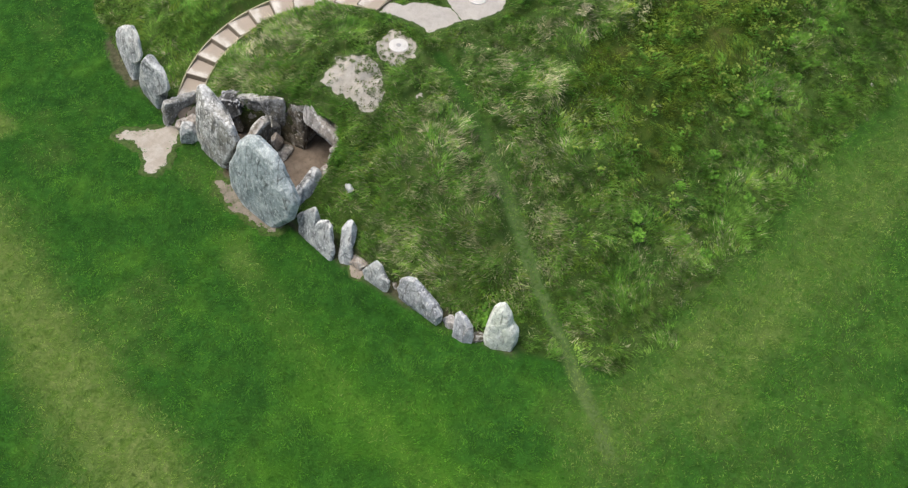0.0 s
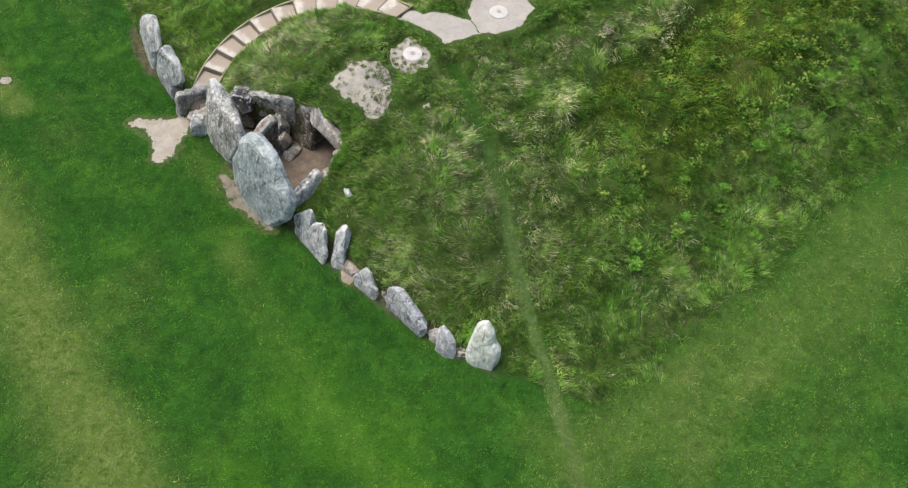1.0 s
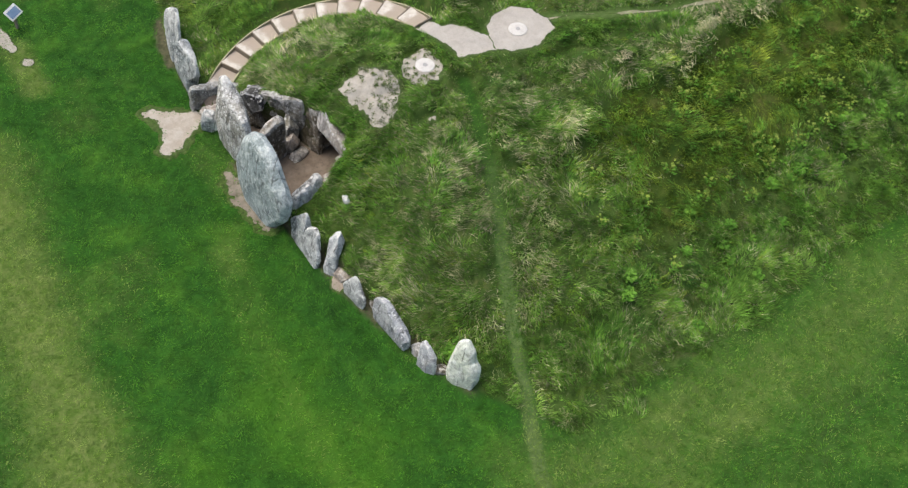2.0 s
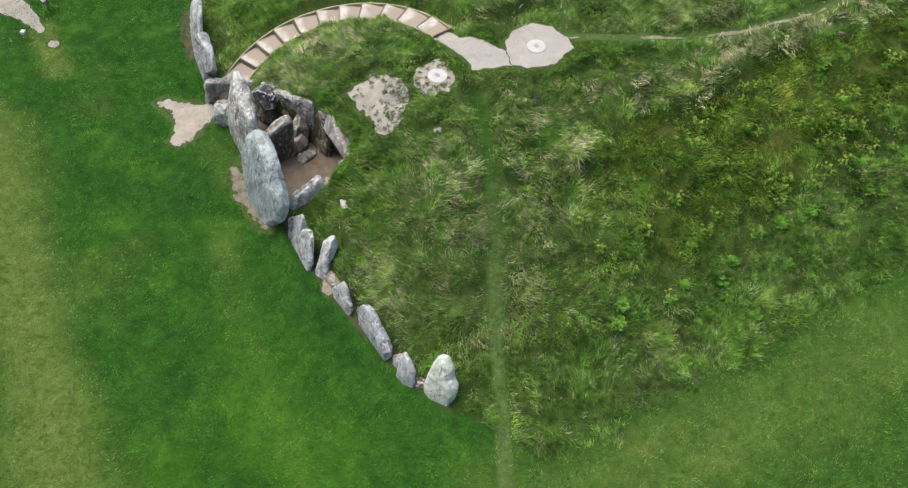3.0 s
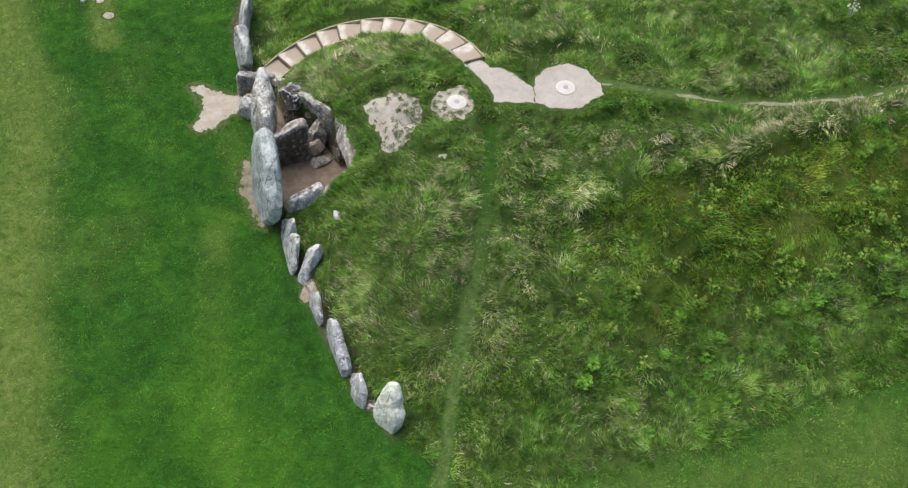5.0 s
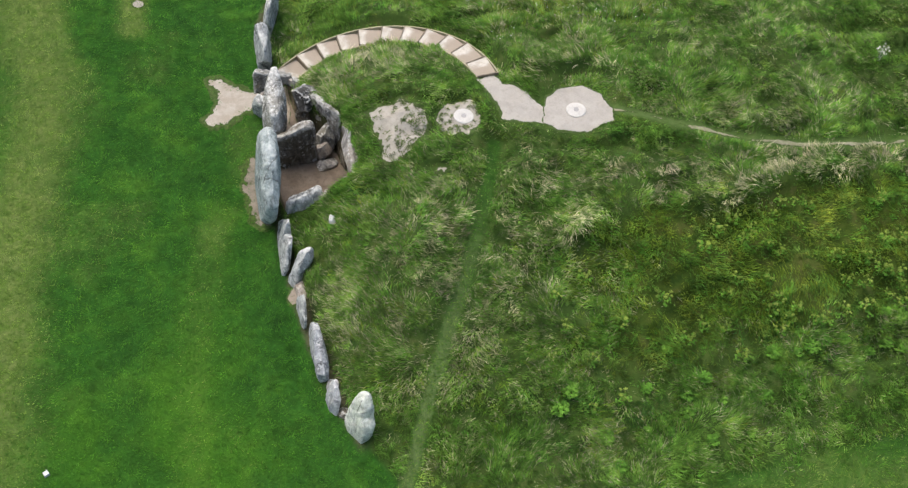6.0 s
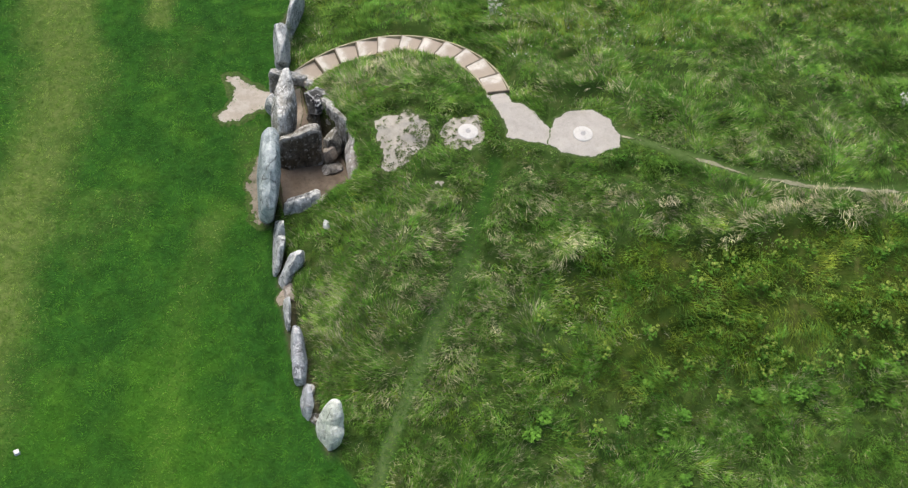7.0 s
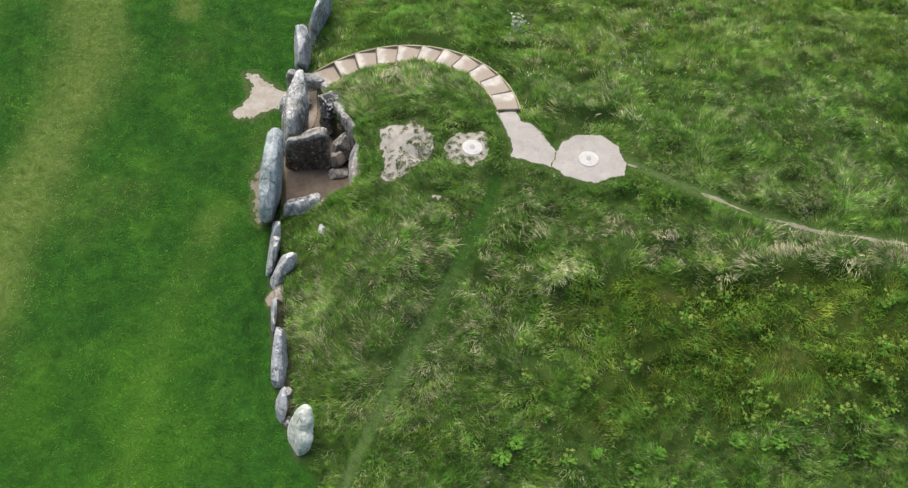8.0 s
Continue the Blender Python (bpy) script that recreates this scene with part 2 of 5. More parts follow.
def make_blade(name, lo, mid, hi, scale=0.7):
    m, nt, bsdf = material(name)
    v = coords(nt)
    base = ramp(nt, tex(nt, v, scale, 4, 0.6), [(0.3, lo), (0.5, mid), (0.7, hi)])
    c = mix(nt, 1.0, base, ramp(nt, island(nt), [(0.0, (0.78, 0.8, 0.74)), (0.6, (1.0, 1.0, 1.0)), (1.0, (1.24, 1.2, 1.15))]), "MULTIPLY")
    c = mix(nt, 1.0, c, ramp(nt, tex(nt, v, 3.1, 3, 0.6, 0.7), [(0.34, (0.50, 0.57, 0.48)), (0.5, (0.95, 0.96, 0.94)), (0.66, (1.5, 1.44, 1.44))]), "MULTIPLY")
    c = mix(nt, 1.0, c, math_node(nt, "ADD", math_node(nt, "MULTIPLY", attr(nt, "clump"), 0.95), 1.0), "MULTIPLY")
    finish(nt, bsdf, c, 0.65, 0.14)
    through_light = nt.nodes.new("ShaderNodeBsdfTranslucent")
    nt.links.new(c, through_light.inputs[0])
    both = nt.nodes.new("ShaderNodeMixShader")
    both.inputs[0].default_value = 0.35
    nt.links.new(bsdf.outputs[0], both.inputs[1])
    nt.links.new(through_light.outputs[0], both.inputs[2])
    nt.links.new(both.outputs[0], nt.nodes["Material Output"].inputs[0])
    return m


def make_chalk(name, lo, hi, wear=(0.30, 0.26, 0.21), size=7.0, amount=0.55, steps_wear=None):
    """Bare chalk, earth or gravel; it thins out to trodden grass towards the edge of its patch."""
    m, nt, bsdf = material(name)
    v = coords(nt)
    c = ramp(nt, tex(nt, v, 2.2, 6, 0.65), [(0.3, lo), (0.65, hi)])
    c = mix(nt, ramp(nt, tex(nt, v, size, 4, 0.7), [(0.52 if size > 4 else 0.46, 0.0), (0.7 if size > 4 else 0.56, amount)]), c, wear)
    c = mix(nt, 0.5, c, ramp(nt, tex(nt, v, 40, 3, 0.7), [(0.3, 0.75), (0.7, 1.2)]), "MULTIPLY")
    if steps_wear:
        back = math_node(nt, "ADD", math_node(nt, "MULTIPLY", attr(nt, "along"), 0.8), math_node(nt, "MULTIPLY", tex(nt, v, 2.4, 4, 0.6), 0.7))
        c = mix(nt, ramp(nt, back, [(0.52, 0.0), (0.72, 0.9)]), c, steps_wear)
    thin = math_node(nt, "ADD", attr(nt, "edge"), math_node(nt, "MULTIPLY", tex(nt, v, 5.5, 5, 0.7), 1.1))
    grassy = ramp(nt, tex(nt, v, 9, 3, 0.6), [(0.35, (0.026, 0.05, 0.009)), (0.65, (0.062, 0.098, 0.022))])
    c = mix(nt, ramp(nt, thin, [(0.98, 0.0), (1.14, 0.5), (1.36, 0.97)]), c, grassy)
    finish(nt, bsdf, c, 0.95, 0.1)
    bump(nt, bsdf, tex(nt, v, 30, 4, 0.7), 0.5, 0.02)
    return m


def warped(nt, vec, scale, amount):
    """Coordinates shaken by a noise, for uneven outlines."""
    n = nt.nodes.new("ShaderNodeTexNoise")
    n.inputs["Scale"].default_value, n.inputs["Detail"].default_value = scale, 3.0
    nt.links.new(vec, n.inputs["Vector"])
    s = nt.nodes.new("ShaderNodeVectorMath")
    s.operation = "MULTIPLY_ADD"
    nt.links.new(n.outputs["Color"], s.inputs[0])
    s.inputs[1].default_value = (amount, amount, amount)
    nt.links.new(vec, s.inputs[2])
    return s.outputs[0]


def make_stone(name, lo, mid, hi, lichen=(0.62, 0.62, 0.58), spots=0.60, tint=(0.25, 0.27, 0.2), streak=1.0, coin=0.75, grain=0.8, shade=0.7):
    m, nt, bsdf = material(name)
    v = coords(nt)
    vs = coords(nt, (1.0, 1.0, 0.35 * streak))
    c = ramp(nt, tex(nt, vs, 2.6, 6, 0.62, 0.8), [(0.36, lo), (0.47, mid), (0.60, hi)])
    c = mix(nt, ramp(nt, tex(nt, v, 1.4, 4, 0.6), [(0.45, 0.0), (0.6, 0.6)]), c, tint)
    flakes = ramp(nt, tex(nt, vs, 8.0, 6, 0.75, 1.0), [(spots, 0.0), (spots + 0.04, 0.85)])
    c = mix(nt, flakes, c, lichen)
    # Convex edges painted paler in the lichen colour: rim highlight and lichen in one.
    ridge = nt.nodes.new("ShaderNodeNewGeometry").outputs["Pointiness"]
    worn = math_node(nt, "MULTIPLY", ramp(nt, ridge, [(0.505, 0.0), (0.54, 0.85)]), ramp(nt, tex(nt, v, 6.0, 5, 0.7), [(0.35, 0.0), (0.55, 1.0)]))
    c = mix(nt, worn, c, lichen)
    cells = nt.nodes.new("ShaderNodeTexVoronoi")
    cells.inputs["Scale"].default_value, cells.inputs["Randomness"].default_value = 7.5, 1.0
    nt.links.new(warped(nt, v, 7.0, 0.06), cells.inputs["Vector"])
    share = math_node(nt, "MULTIPLY", ramp(nt, cells.outputs["Color"], [(0.36, 0.0), (0.8, 0.6)]), ramp(nt, tex(nt, v, 1.7, 3, 0.6), [(0.36, 0.25), (0.6, 1.0)]))
    coins = math_node(nt, "LESS_THAN", cells.outputs["Distance"], share)
    c = mix(nt, math_node(nt, "MULTIPLY", coins, coin), c, lichen)
    dark = ramp(nt, tex(nt, v, 3.0, 5, 0.66, 1.2), [(0.34, 0.42), (0.48, 1.0)])
    pits = ramp(nt, tex(nt, v, 11.0, 4, 0.7, 0.6), [(0.36, 0.6), (0.5, 1.0)])
    c = mix(nt, grain, c, pits, "MULTIPLY")
    c = mix(nt, shade, c, dark, "MULTIPLY")
    seams = nt.nodes.new("ShaderNodeTexVoronoi")
    seams.feature = "DISTANCE_TO_EDGE"
    seams.inputs["Scale"].default_value = 1.25
    nt.links.new(warped(nt, vs, 2.2, 0.5), seams.inputs["Vector"])
    split = math_node(nt, "MULTIPLY", ramp(nt, seams.outputs["Distance"], [(0.0, 1.0), (0.035, 0.0)]), ramp(nt, tex(nt, v, 1.9, 3, 0.6), [(0.48, 0.0), (0.56, 1.0)]))
    c = mix(nt, math_node(nt, "MULTIPLY", split, 0.8), c, (0.045, 0.043, 0.038))
    finish(nt, bsdf, c, 0.85, 0.25)
    bump(nt, bsdf, tex(nt, v, 6, 5, 0.66), 0.9, 0.10)
    return m


TURF = make_turf()
BLADE_GREEN = make_blade("long_grass", (0.056, 0.130, 0.017), (0.112, 0.224, 0.033), (0.180, 0.288, 0.060))
BLADE_STRAW = make_blade("straw_grass", (0.20, 0.23, 0.10), (0.315, 0.315, 0.185), (0.43, 0.405, 0.285))
BLADE_BRIGHT = make_blade("bright_grass", (0.067, 0.190, 0.022), (0.106, 0.269, 0.034), (0.168, 0.314, 0.045))
BLADE_LIME = make_blade("lime_grass", (0.105, 0.235, 0.014), (0.15, 0.295, 0.018), (0.20, 0.33, 0.026))
BLADE_TUFT = make_blade("dark_tufts", (0.07, 0.10, 0.03), (0.10, 0.14, 0.045), (0.14, 0.18, 0.065))
BLADE_OLIVE = make_blade("olive_grass", (0.088, 0.160, 0.014), (0.136, 0.208, 0.020), (0.20, 0.242, 0.034))
BLADE_LAWN = make_blade("mown_grass", (0.029, 0.100, 0.009), (0.045, 0.138, 0.011), (0.083, 0.195, 0.017), 0.5)
BLADE_DRY = make_blade("dry_mown_grass", (0.085, 0.165, 0.020), (0.125, 0.205, 0.034), (0.172, 0.232, 0.062), 1.2)
BLADE_LUSH = make_blade("sappy_mown_grass", (0.043, 0.138, 0.009), (0.066, 0.185, 0.013), (0.10, 0.225, 0.020), 0.8)
BLADE_WEED = make_blade("weed_leaf", (0.040, 0.120, 0.022), (0.065, 0.180, 0.030), (0.090, 0.220, 0.040), 1.5)
BLADE_BLEACHED = make_blade("bleached_grass", (0.30, 0.295, 0.165), (0.44, 0.415, 0.26), (0.56, 0.515, 0.36), 1.6)
HERB_LEAF = make_blade("herb_leaf", (0.078, 0.20, 0.022), (0.112, 0.255, 0.03), (0.155, 0.30, 0.042), 1.5)
HERB_FLOWER = make_blade("umbel", (0.17, 0.25, 0.04), (0.22, 0.30, 0.055), (0.275, 0.345, 0.08), 1.5)
HERB_WHITE = make_blade("white_flower", (0.480, 0.496, 0.440), (0.560, 0.560, 0.512), (0.600, 0.600, 0.560), 1.5)
CHALK = make_chalk("rammed_chalk", (0.245, 0.222, 0.182), (0.352, 0.325, 0.274), (0.20, 0.18, 0.134))
PADMAT = make_chalk("pale_gravel", (0.305, 0.281, 0.244), (0.375, 0.346, 0.303), (0.26, 0.236, 0.197))
PALE_EARTH = make_chalk("pale_trodden_earth", (0.20, 0.168, 0.13), (0.32, 0.275, 0.222), (0.15, 0.122, 0.09))
EARTH = make_chalk("trodden_earth", (0.125, 0.098, 0.072), (0.21, 0.168, 0.13), (0.085, 0.068, 0.048))
FISHMAT = make_chalk("trodden_chalk", (0.30, 0.265, 0.215), (0.38, 0.345, 0.29), (0.27, 0.228, 0.178), 2.6, 0.5)
TREAD = make_chalk("tread_gravel", (0.43, 0.39, 0.33), (0.54, 0.505, 0.44), (0.33, 0.285, 0.225), 3.0, 0.5, (0.30, 0.25, 0.195))
DIRT = make_chalk("grey_dirt", (0.12, 0.102, 0.075), (0.22, 0.19, 0.15), (0.05, 0.072, 0.024), 5.0, 0.95)
SANDSOIL = make_chalk("sandy_soil", (0.21, 0.172, 0.13), (0.29, 0.245, 0.192), (0.14, 0.125, 0.085))
FOOTPATH = make_chalk("tan_footpath", (0.15, 0.15, 0.085), (0.26, 0.245, 0.17), (0.085, 0.115, 0.04), 5.0, 0.9)
CONCRETE = make_chalk("cast_concrete", (0.444, 0.422, 0.385), (0.518, 0.496, 0.451), (0.370, 0.340, 0.296))
TIMBER = make_chalk("weathered_timber", (0.24, 0.22, 0.135), (0.36, 0.335, 0.22), (0.19, 0.18, 0.1))
RISERMAT = make_chalk("dark_timber", (0.15, 0.125, 0.09), (0.24, 0.205, 0.155), (0.10, 0.085, 0.06))
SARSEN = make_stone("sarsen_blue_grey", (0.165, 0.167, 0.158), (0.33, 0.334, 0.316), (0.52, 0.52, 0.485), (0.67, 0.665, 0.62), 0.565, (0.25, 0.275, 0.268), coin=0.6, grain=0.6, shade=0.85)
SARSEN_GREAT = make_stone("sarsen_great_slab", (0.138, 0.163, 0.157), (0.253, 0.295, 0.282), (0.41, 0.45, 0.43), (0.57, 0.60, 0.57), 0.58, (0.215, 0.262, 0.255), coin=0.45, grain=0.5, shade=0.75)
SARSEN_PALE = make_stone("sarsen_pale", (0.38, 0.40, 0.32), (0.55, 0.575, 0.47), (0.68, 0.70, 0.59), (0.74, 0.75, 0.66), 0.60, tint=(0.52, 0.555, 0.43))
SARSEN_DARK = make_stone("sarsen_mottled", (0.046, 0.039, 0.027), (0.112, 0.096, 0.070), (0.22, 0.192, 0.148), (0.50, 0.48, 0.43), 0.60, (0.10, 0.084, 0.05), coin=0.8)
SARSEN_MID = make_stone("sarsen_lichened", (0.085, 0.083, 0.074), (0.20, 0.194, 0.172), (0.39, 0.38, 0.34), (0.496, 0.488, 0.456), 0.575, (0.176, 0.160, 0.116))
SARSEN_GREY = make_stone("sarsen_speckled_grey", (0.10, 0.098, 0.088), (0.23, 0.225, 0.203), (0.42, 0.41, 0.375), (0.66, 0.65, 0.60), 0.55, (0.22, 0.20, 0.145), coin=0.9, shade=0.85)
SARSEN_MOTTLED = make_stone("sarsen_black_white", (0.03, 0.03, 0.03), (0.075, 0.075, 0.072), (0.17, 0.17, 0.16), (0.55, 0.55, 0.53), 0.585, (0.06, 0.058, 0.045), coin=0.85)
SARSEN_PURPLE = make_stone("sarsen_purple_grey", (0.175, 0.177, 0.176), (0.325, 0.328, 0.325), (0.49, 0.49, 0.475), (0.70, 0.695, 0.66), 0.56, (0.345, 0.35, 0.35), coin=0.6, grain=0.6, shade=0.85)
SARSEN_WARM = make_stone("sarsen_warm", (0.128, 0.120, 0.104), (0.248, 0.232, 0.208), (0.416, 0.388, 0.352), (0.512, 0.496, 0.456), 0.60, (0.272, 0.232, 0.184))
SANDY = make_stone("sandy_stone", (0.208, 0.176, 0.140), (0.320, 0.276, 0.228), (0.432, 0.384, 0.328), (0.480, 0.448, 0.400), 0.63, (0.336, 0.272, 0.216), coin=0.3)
GLASS, _nt, _b = material("roof_light_glass")
_b.inputs["Base Color"].default_value, _b.inputs["Roughness"].default_value = (0.27, 0.26, 0.245, 1), 0.4
WHITE, _nt, _b = material("white_paint")
finish(_nt, _b, ramp(_nt, tex(_nt, coords(_nt), 6), [(0.3, (0.42, 0.42, 0.39)), (0.7, (0.58, 0.58, 0.55))]), 0.6)
SIGNMAT, _nt, _b = material("sign_board")
finish(_nt, _b, ramp(_nt, tex(_nt, coords(_nt), 6), [(0.3, (0.10, 0.16, 0.24)), (0.7, (0.14, 0.2, 0.28))]), 0.5)


# ---- building helpers ----
def mesh_from(name, verts, faces, mat, smooth=False):
    me = bpy.data.meshes.new(name)
    me.from_pydata([tuple(v) for v in verts], [], [tuple(f) for f in faces])
    me.materials.append(mat)
    if smooth:
        me.shade_smooth()
    me.update()
    return me


def part(name, bm, mat, parent=None, label=""):
    me = bpy.data.meshes.new(name)
    bm.to_mesh(me)
    bm.free()
    me.materials.append(mat)
    ob = new(name, me)
    if parent is not None:
        ob.parent = parent
    if label:
        tagged(ob, label)
    return ob


def grid_sheet(name, xs, ys, zfun, mat, keep=None):
    X, Y = np.meshgrid(xs, ys)
    Z = zfun(X, Y)
    nx, ny = len(xs), len(ys)
    co = np.stack([X, Y, Z], -1).reshape(-1, 3)
    i, j = np.meshgrid(np.arange(nx - 1), np.arange(ny - 1))
    a = (j * nx + i).reshape(-1)
    f = np.stack([a, a + 1, a + nx + 1, a + nx], -1)
    if keep is not None:
        f = f[keep(co[f].mean(1))]
    me = bpy.data.meshes.new(name)
    me.vertices.add(len(co))
    me.vertices.foreach_set("co", co.ravel())
    me.loops.add(f.size)
    me.loops.foreach_set("vertex_index", f.ravel().astype(np.int32))
    me.polygons.add(len(f))
    me.polygons.foreach_set("loop_start", np.arange(0, f.size, 4, dtype=np.int32))
    me.update(calc_edges=True)
    me.materials.append(mat)
    me.shade_smooth()
    return me, co


def patch(name, sdf, box, res, dz, mat, label, category="path", zfun=height, fade=0.2):
    """A sheet of ground that lies on the land inside a signed-distance outline, its edge drawn onto the outline."""
    x0, y0, x1, y1 = box
    xs, ys = np.arange(x0, x1, res), np.arange(y0, y1, res)
    X, Y = np.meshgrid(xs, ys)
    S = sdf(X, Y)
    nx = len(xs)
    ins = S < 0
    cell = ins[:-1, :-1] | ins[1:, :-1] | ins[:-1, 1:] | ins[1:, 1:]
    gy, gx = np.gradient(S, res)
    g = np.maximum(gx * gx + gy * gy, 0.05)
    move = np.where(S > 0, S, 0)
    X2, Y2 = X - move * gx / g, Y - move * gy / g
    far = np.hypot(X2 - X, Y2 - Y) > 1.5 * res
    X2, Y2 = np.where(far, X, X2), np.where(far, Y, Y2)
    Z = zfun(X2, Y2) + dz * sstep(0.02, -0.08, S)
    j, i = np.nonzero(cell)
    a = j * nx + i
    f = np.stack([a, a + 1, a + nx + 1, a + nx], -1)
    used, inv = np.unique(f, return_inverse=True)
    co = np.stack([X2, Y2, Z], -1).reshape(-1, 3)[used]
    me = mesh_from(name, co, inv.reshape(-1, 4), mat, True)
    edge = np.clip(1 + S.reshape(-1)[used] / fade, 0, 1)
    me.attributes.new("edge", "FLOAT", "POINT").data.foreach_set("value", edge.astype(np.float32))
    return tagged(new(name, me), label, category, kind="structure")


def ragged(poly, amp=0.12, size=0.35, seed=1, grow=0.0):
    def sdf(x, y):
        return sdf_poly(poly, x, y) - grow + amp * 2 * (fbm(x / size, y / size, seed, 3) - 0.5)
    return sdf


def catmull(pts, n):
    pts = np.array(pts, float)
    m = len(pts)
    out = []
    seg = np.hypot(*(np.roll(pts, -1, 0) - pts).T)
    cum = np.r_[0, np.cumsum(seg)]
    for s in np.linspace(0, cum[-1], n, endpoint=False):
        k = min(int(np.searchsorted(cum, s, "right") - 1), m - 1)
        t = (s - cum[k]) / seg[k]
        p0, p1, p2, p3 = (pts[(k + q) % m] for q in (-1, 0, 1, 2))
        out.append(0.5 * (2 * p1 + (p2 - p0) * t + (2 * p0 - 5 * p1 + 4 * p2 - p3) * t * t + (3 * p1 - p0 - 3 * p2 + p3) * t ** 3))
    return np.array(out)


def cut_planes(seed, count, low, high, flat=0.0):
    """Random cleavage planes (normal, distance) that shear the roundness off a stone of unit size."""
    r = random.Random(seed * 31 + 7)
    out = []
    while len(out) < count:
        v = Vector((r.gauss(0, 1), r.gauss(0, 1), r.gauss(0, 1)))
        v.normalize()
        if abs(v.z) < 1 - flat:
            out.append((v, r.uniform(low, high)))
    return out


def bevel_planes(seed, count, low, high):
    """Oblique cleavage planes that break the faces of a slab into flat facets."""
    r = random.Random(seed * 17 + 3)
    out = []
    for k in range(count):
        a, z = r.uniform(0, 6.283), r.uniform(0.62, 0.95) * r.choice((-1, 1))
        f = math.sqrt(1 - z * z)
        out.append((Vector((f * math.cos(a), f * math.sin(a), z)), r.uniform(low, high)))
    return out


def sheared(q, planes, keep=0.05):
    for v, d in planes:
        over = q.dot(v) - d
        if over > 0:
            q = q - v * over * (1 - keep)
    return q


def outline_points(pts, n):
    """The outline walked evenly, with its corners eased but not rounded away."""
    pts = np.array(pts, float)
    seg = np.hypot(*(np.roll(pts, -1, 0) - pts).T)
    cum = np.r_[0, np.cumsum(seg)]
    at = np.linspace(0, cum[-1], n, endpoint=False)
    ring = np.vstack([pts, pts[:1]])
    straight = np.stack([np.interp(at, cum, ring[:, k]) for k in (0, 1)], -1)
    return 0.72 * straight + 0.28 * catmull(pts, n)


def stone(name, outline, base, az, lean, thick, mat, label, seed=0, rough=0.8, category="standing stone", group="", square=8.0, cut=(1.08, 1.45), facets=14, bevel=(0.8, 1.02)):
    """A standing stone: its face outline (along, up) set upright on base, turned to az, leaning back by lean degrees."""
    n, rings = 96, 16
    o = outline_points(outline, n)
    c = o.mean(0)
    az, ln = radians(az), radians(lean)
    u = np.array([math.cos(az), math.sin(az), 0])
    hz = np.array([math.sin(az), -math.cos(az), 0])
    w = np.array([0, 0, 1]) * math.cos(ln) + hz * math.sin(ln)
    nn = hz * math.cos(ln) - np.array([0, 0, 1]) * math.sin(ln)
    verts, faces = [], []
    levels = [(math.sin(0.5 * math.pi * k / rings), -1) for k in range(1, rings)] + [(1.0, 0)] + \
             [(math.sin(0.5 * math.pi * k / rings), 1) for k in range(rings - 1, 0, -1)]
    pts = [(c, -1.0, 0.0)]
    for r, side in levels:
        for q in o:
            pts.append((c + r * (q - c), side, r))
    pts.append((c, 1.0, 0.0))
    size = float(np.ptp(o, axis=0).max())
    half = np.ptp(o, axis=0) / 2
    planes = cut_planes(seed, 8, *cut, 0.08) + bevel_planes(seed, facets, *bevel)
    for p, side, r in pts:
        depth = side * 0.5 * thick * (1 - r ** square) ** 0.6
        P = Vector((p[0] + seed * 7.3, p[1] + seed * 3.1, depth * 1.3 + seed))
        big = noise.fractal(P * (1.5 / max(size, 0.5) ** 0.5), 1.0, 2.0, 3)
        cell = noise.voronoi(P * (2.6 / max(size, 0.6) ** 0.4))[0]
        fac = cell[1] - cell[0]
        small = noise.fractal(P * 5.0, 0.9, 2.1, 3)
        out = p - c
        push = rough * (0.07 * big + 0.05 * (fac - 0.4) + 0.018 * small) * min(size, 2.0) ** 0.6
        d2 = depth + side * push * 0.9
        p2 = p + out / (np.hypot(*out) + 1e-6) * push * 0.4 * r
        q = sheared(Vector(((p2[0] - c[0]) / half[0], (p2[1] - c[1]) / half[1], d2 / (0.5 * thick))), planes)
        crack = 0.009 * rough * noise.fractal(P * 7.0, 0.8, 2.2, 3)
        p2, d2 = c + np.array((q.x * half[0], q.y * half[1])), q.z * 0.5 * thick + side * crack
        verts.append(np.array(base) + u * p2[0] + w * p2[1] + nn * d2)
    m = len(levels)
    for k in range(n):
        k2 = (k + 1) % n
        faces.append((0, 1 + k2, 1 + k))
        for lv in range(m - 1):
            a, b = 1 + lv * n, 1 + (lv + 1) * n
            faces.append((a + k, a + k2, b + k2, b + k))
        faces.append((len(pts) - 1, 1 + (m - 1) * n + k, 1 + (m - 1) * n + k2))
    me = mesh_from(name, verts, faces, mat)
    bm = bmesh.new()
    bm.from_mesh(me)
    bmesh.ops.recalc_face_normals(bm, faces=bm.faces)
    bm.to_mesh(me)
    bm.free()
    me.shade_smooth()
    me.set_sharp_from_angle(angle=radians(18))
    return tagged(new(name, me), label, category, group)


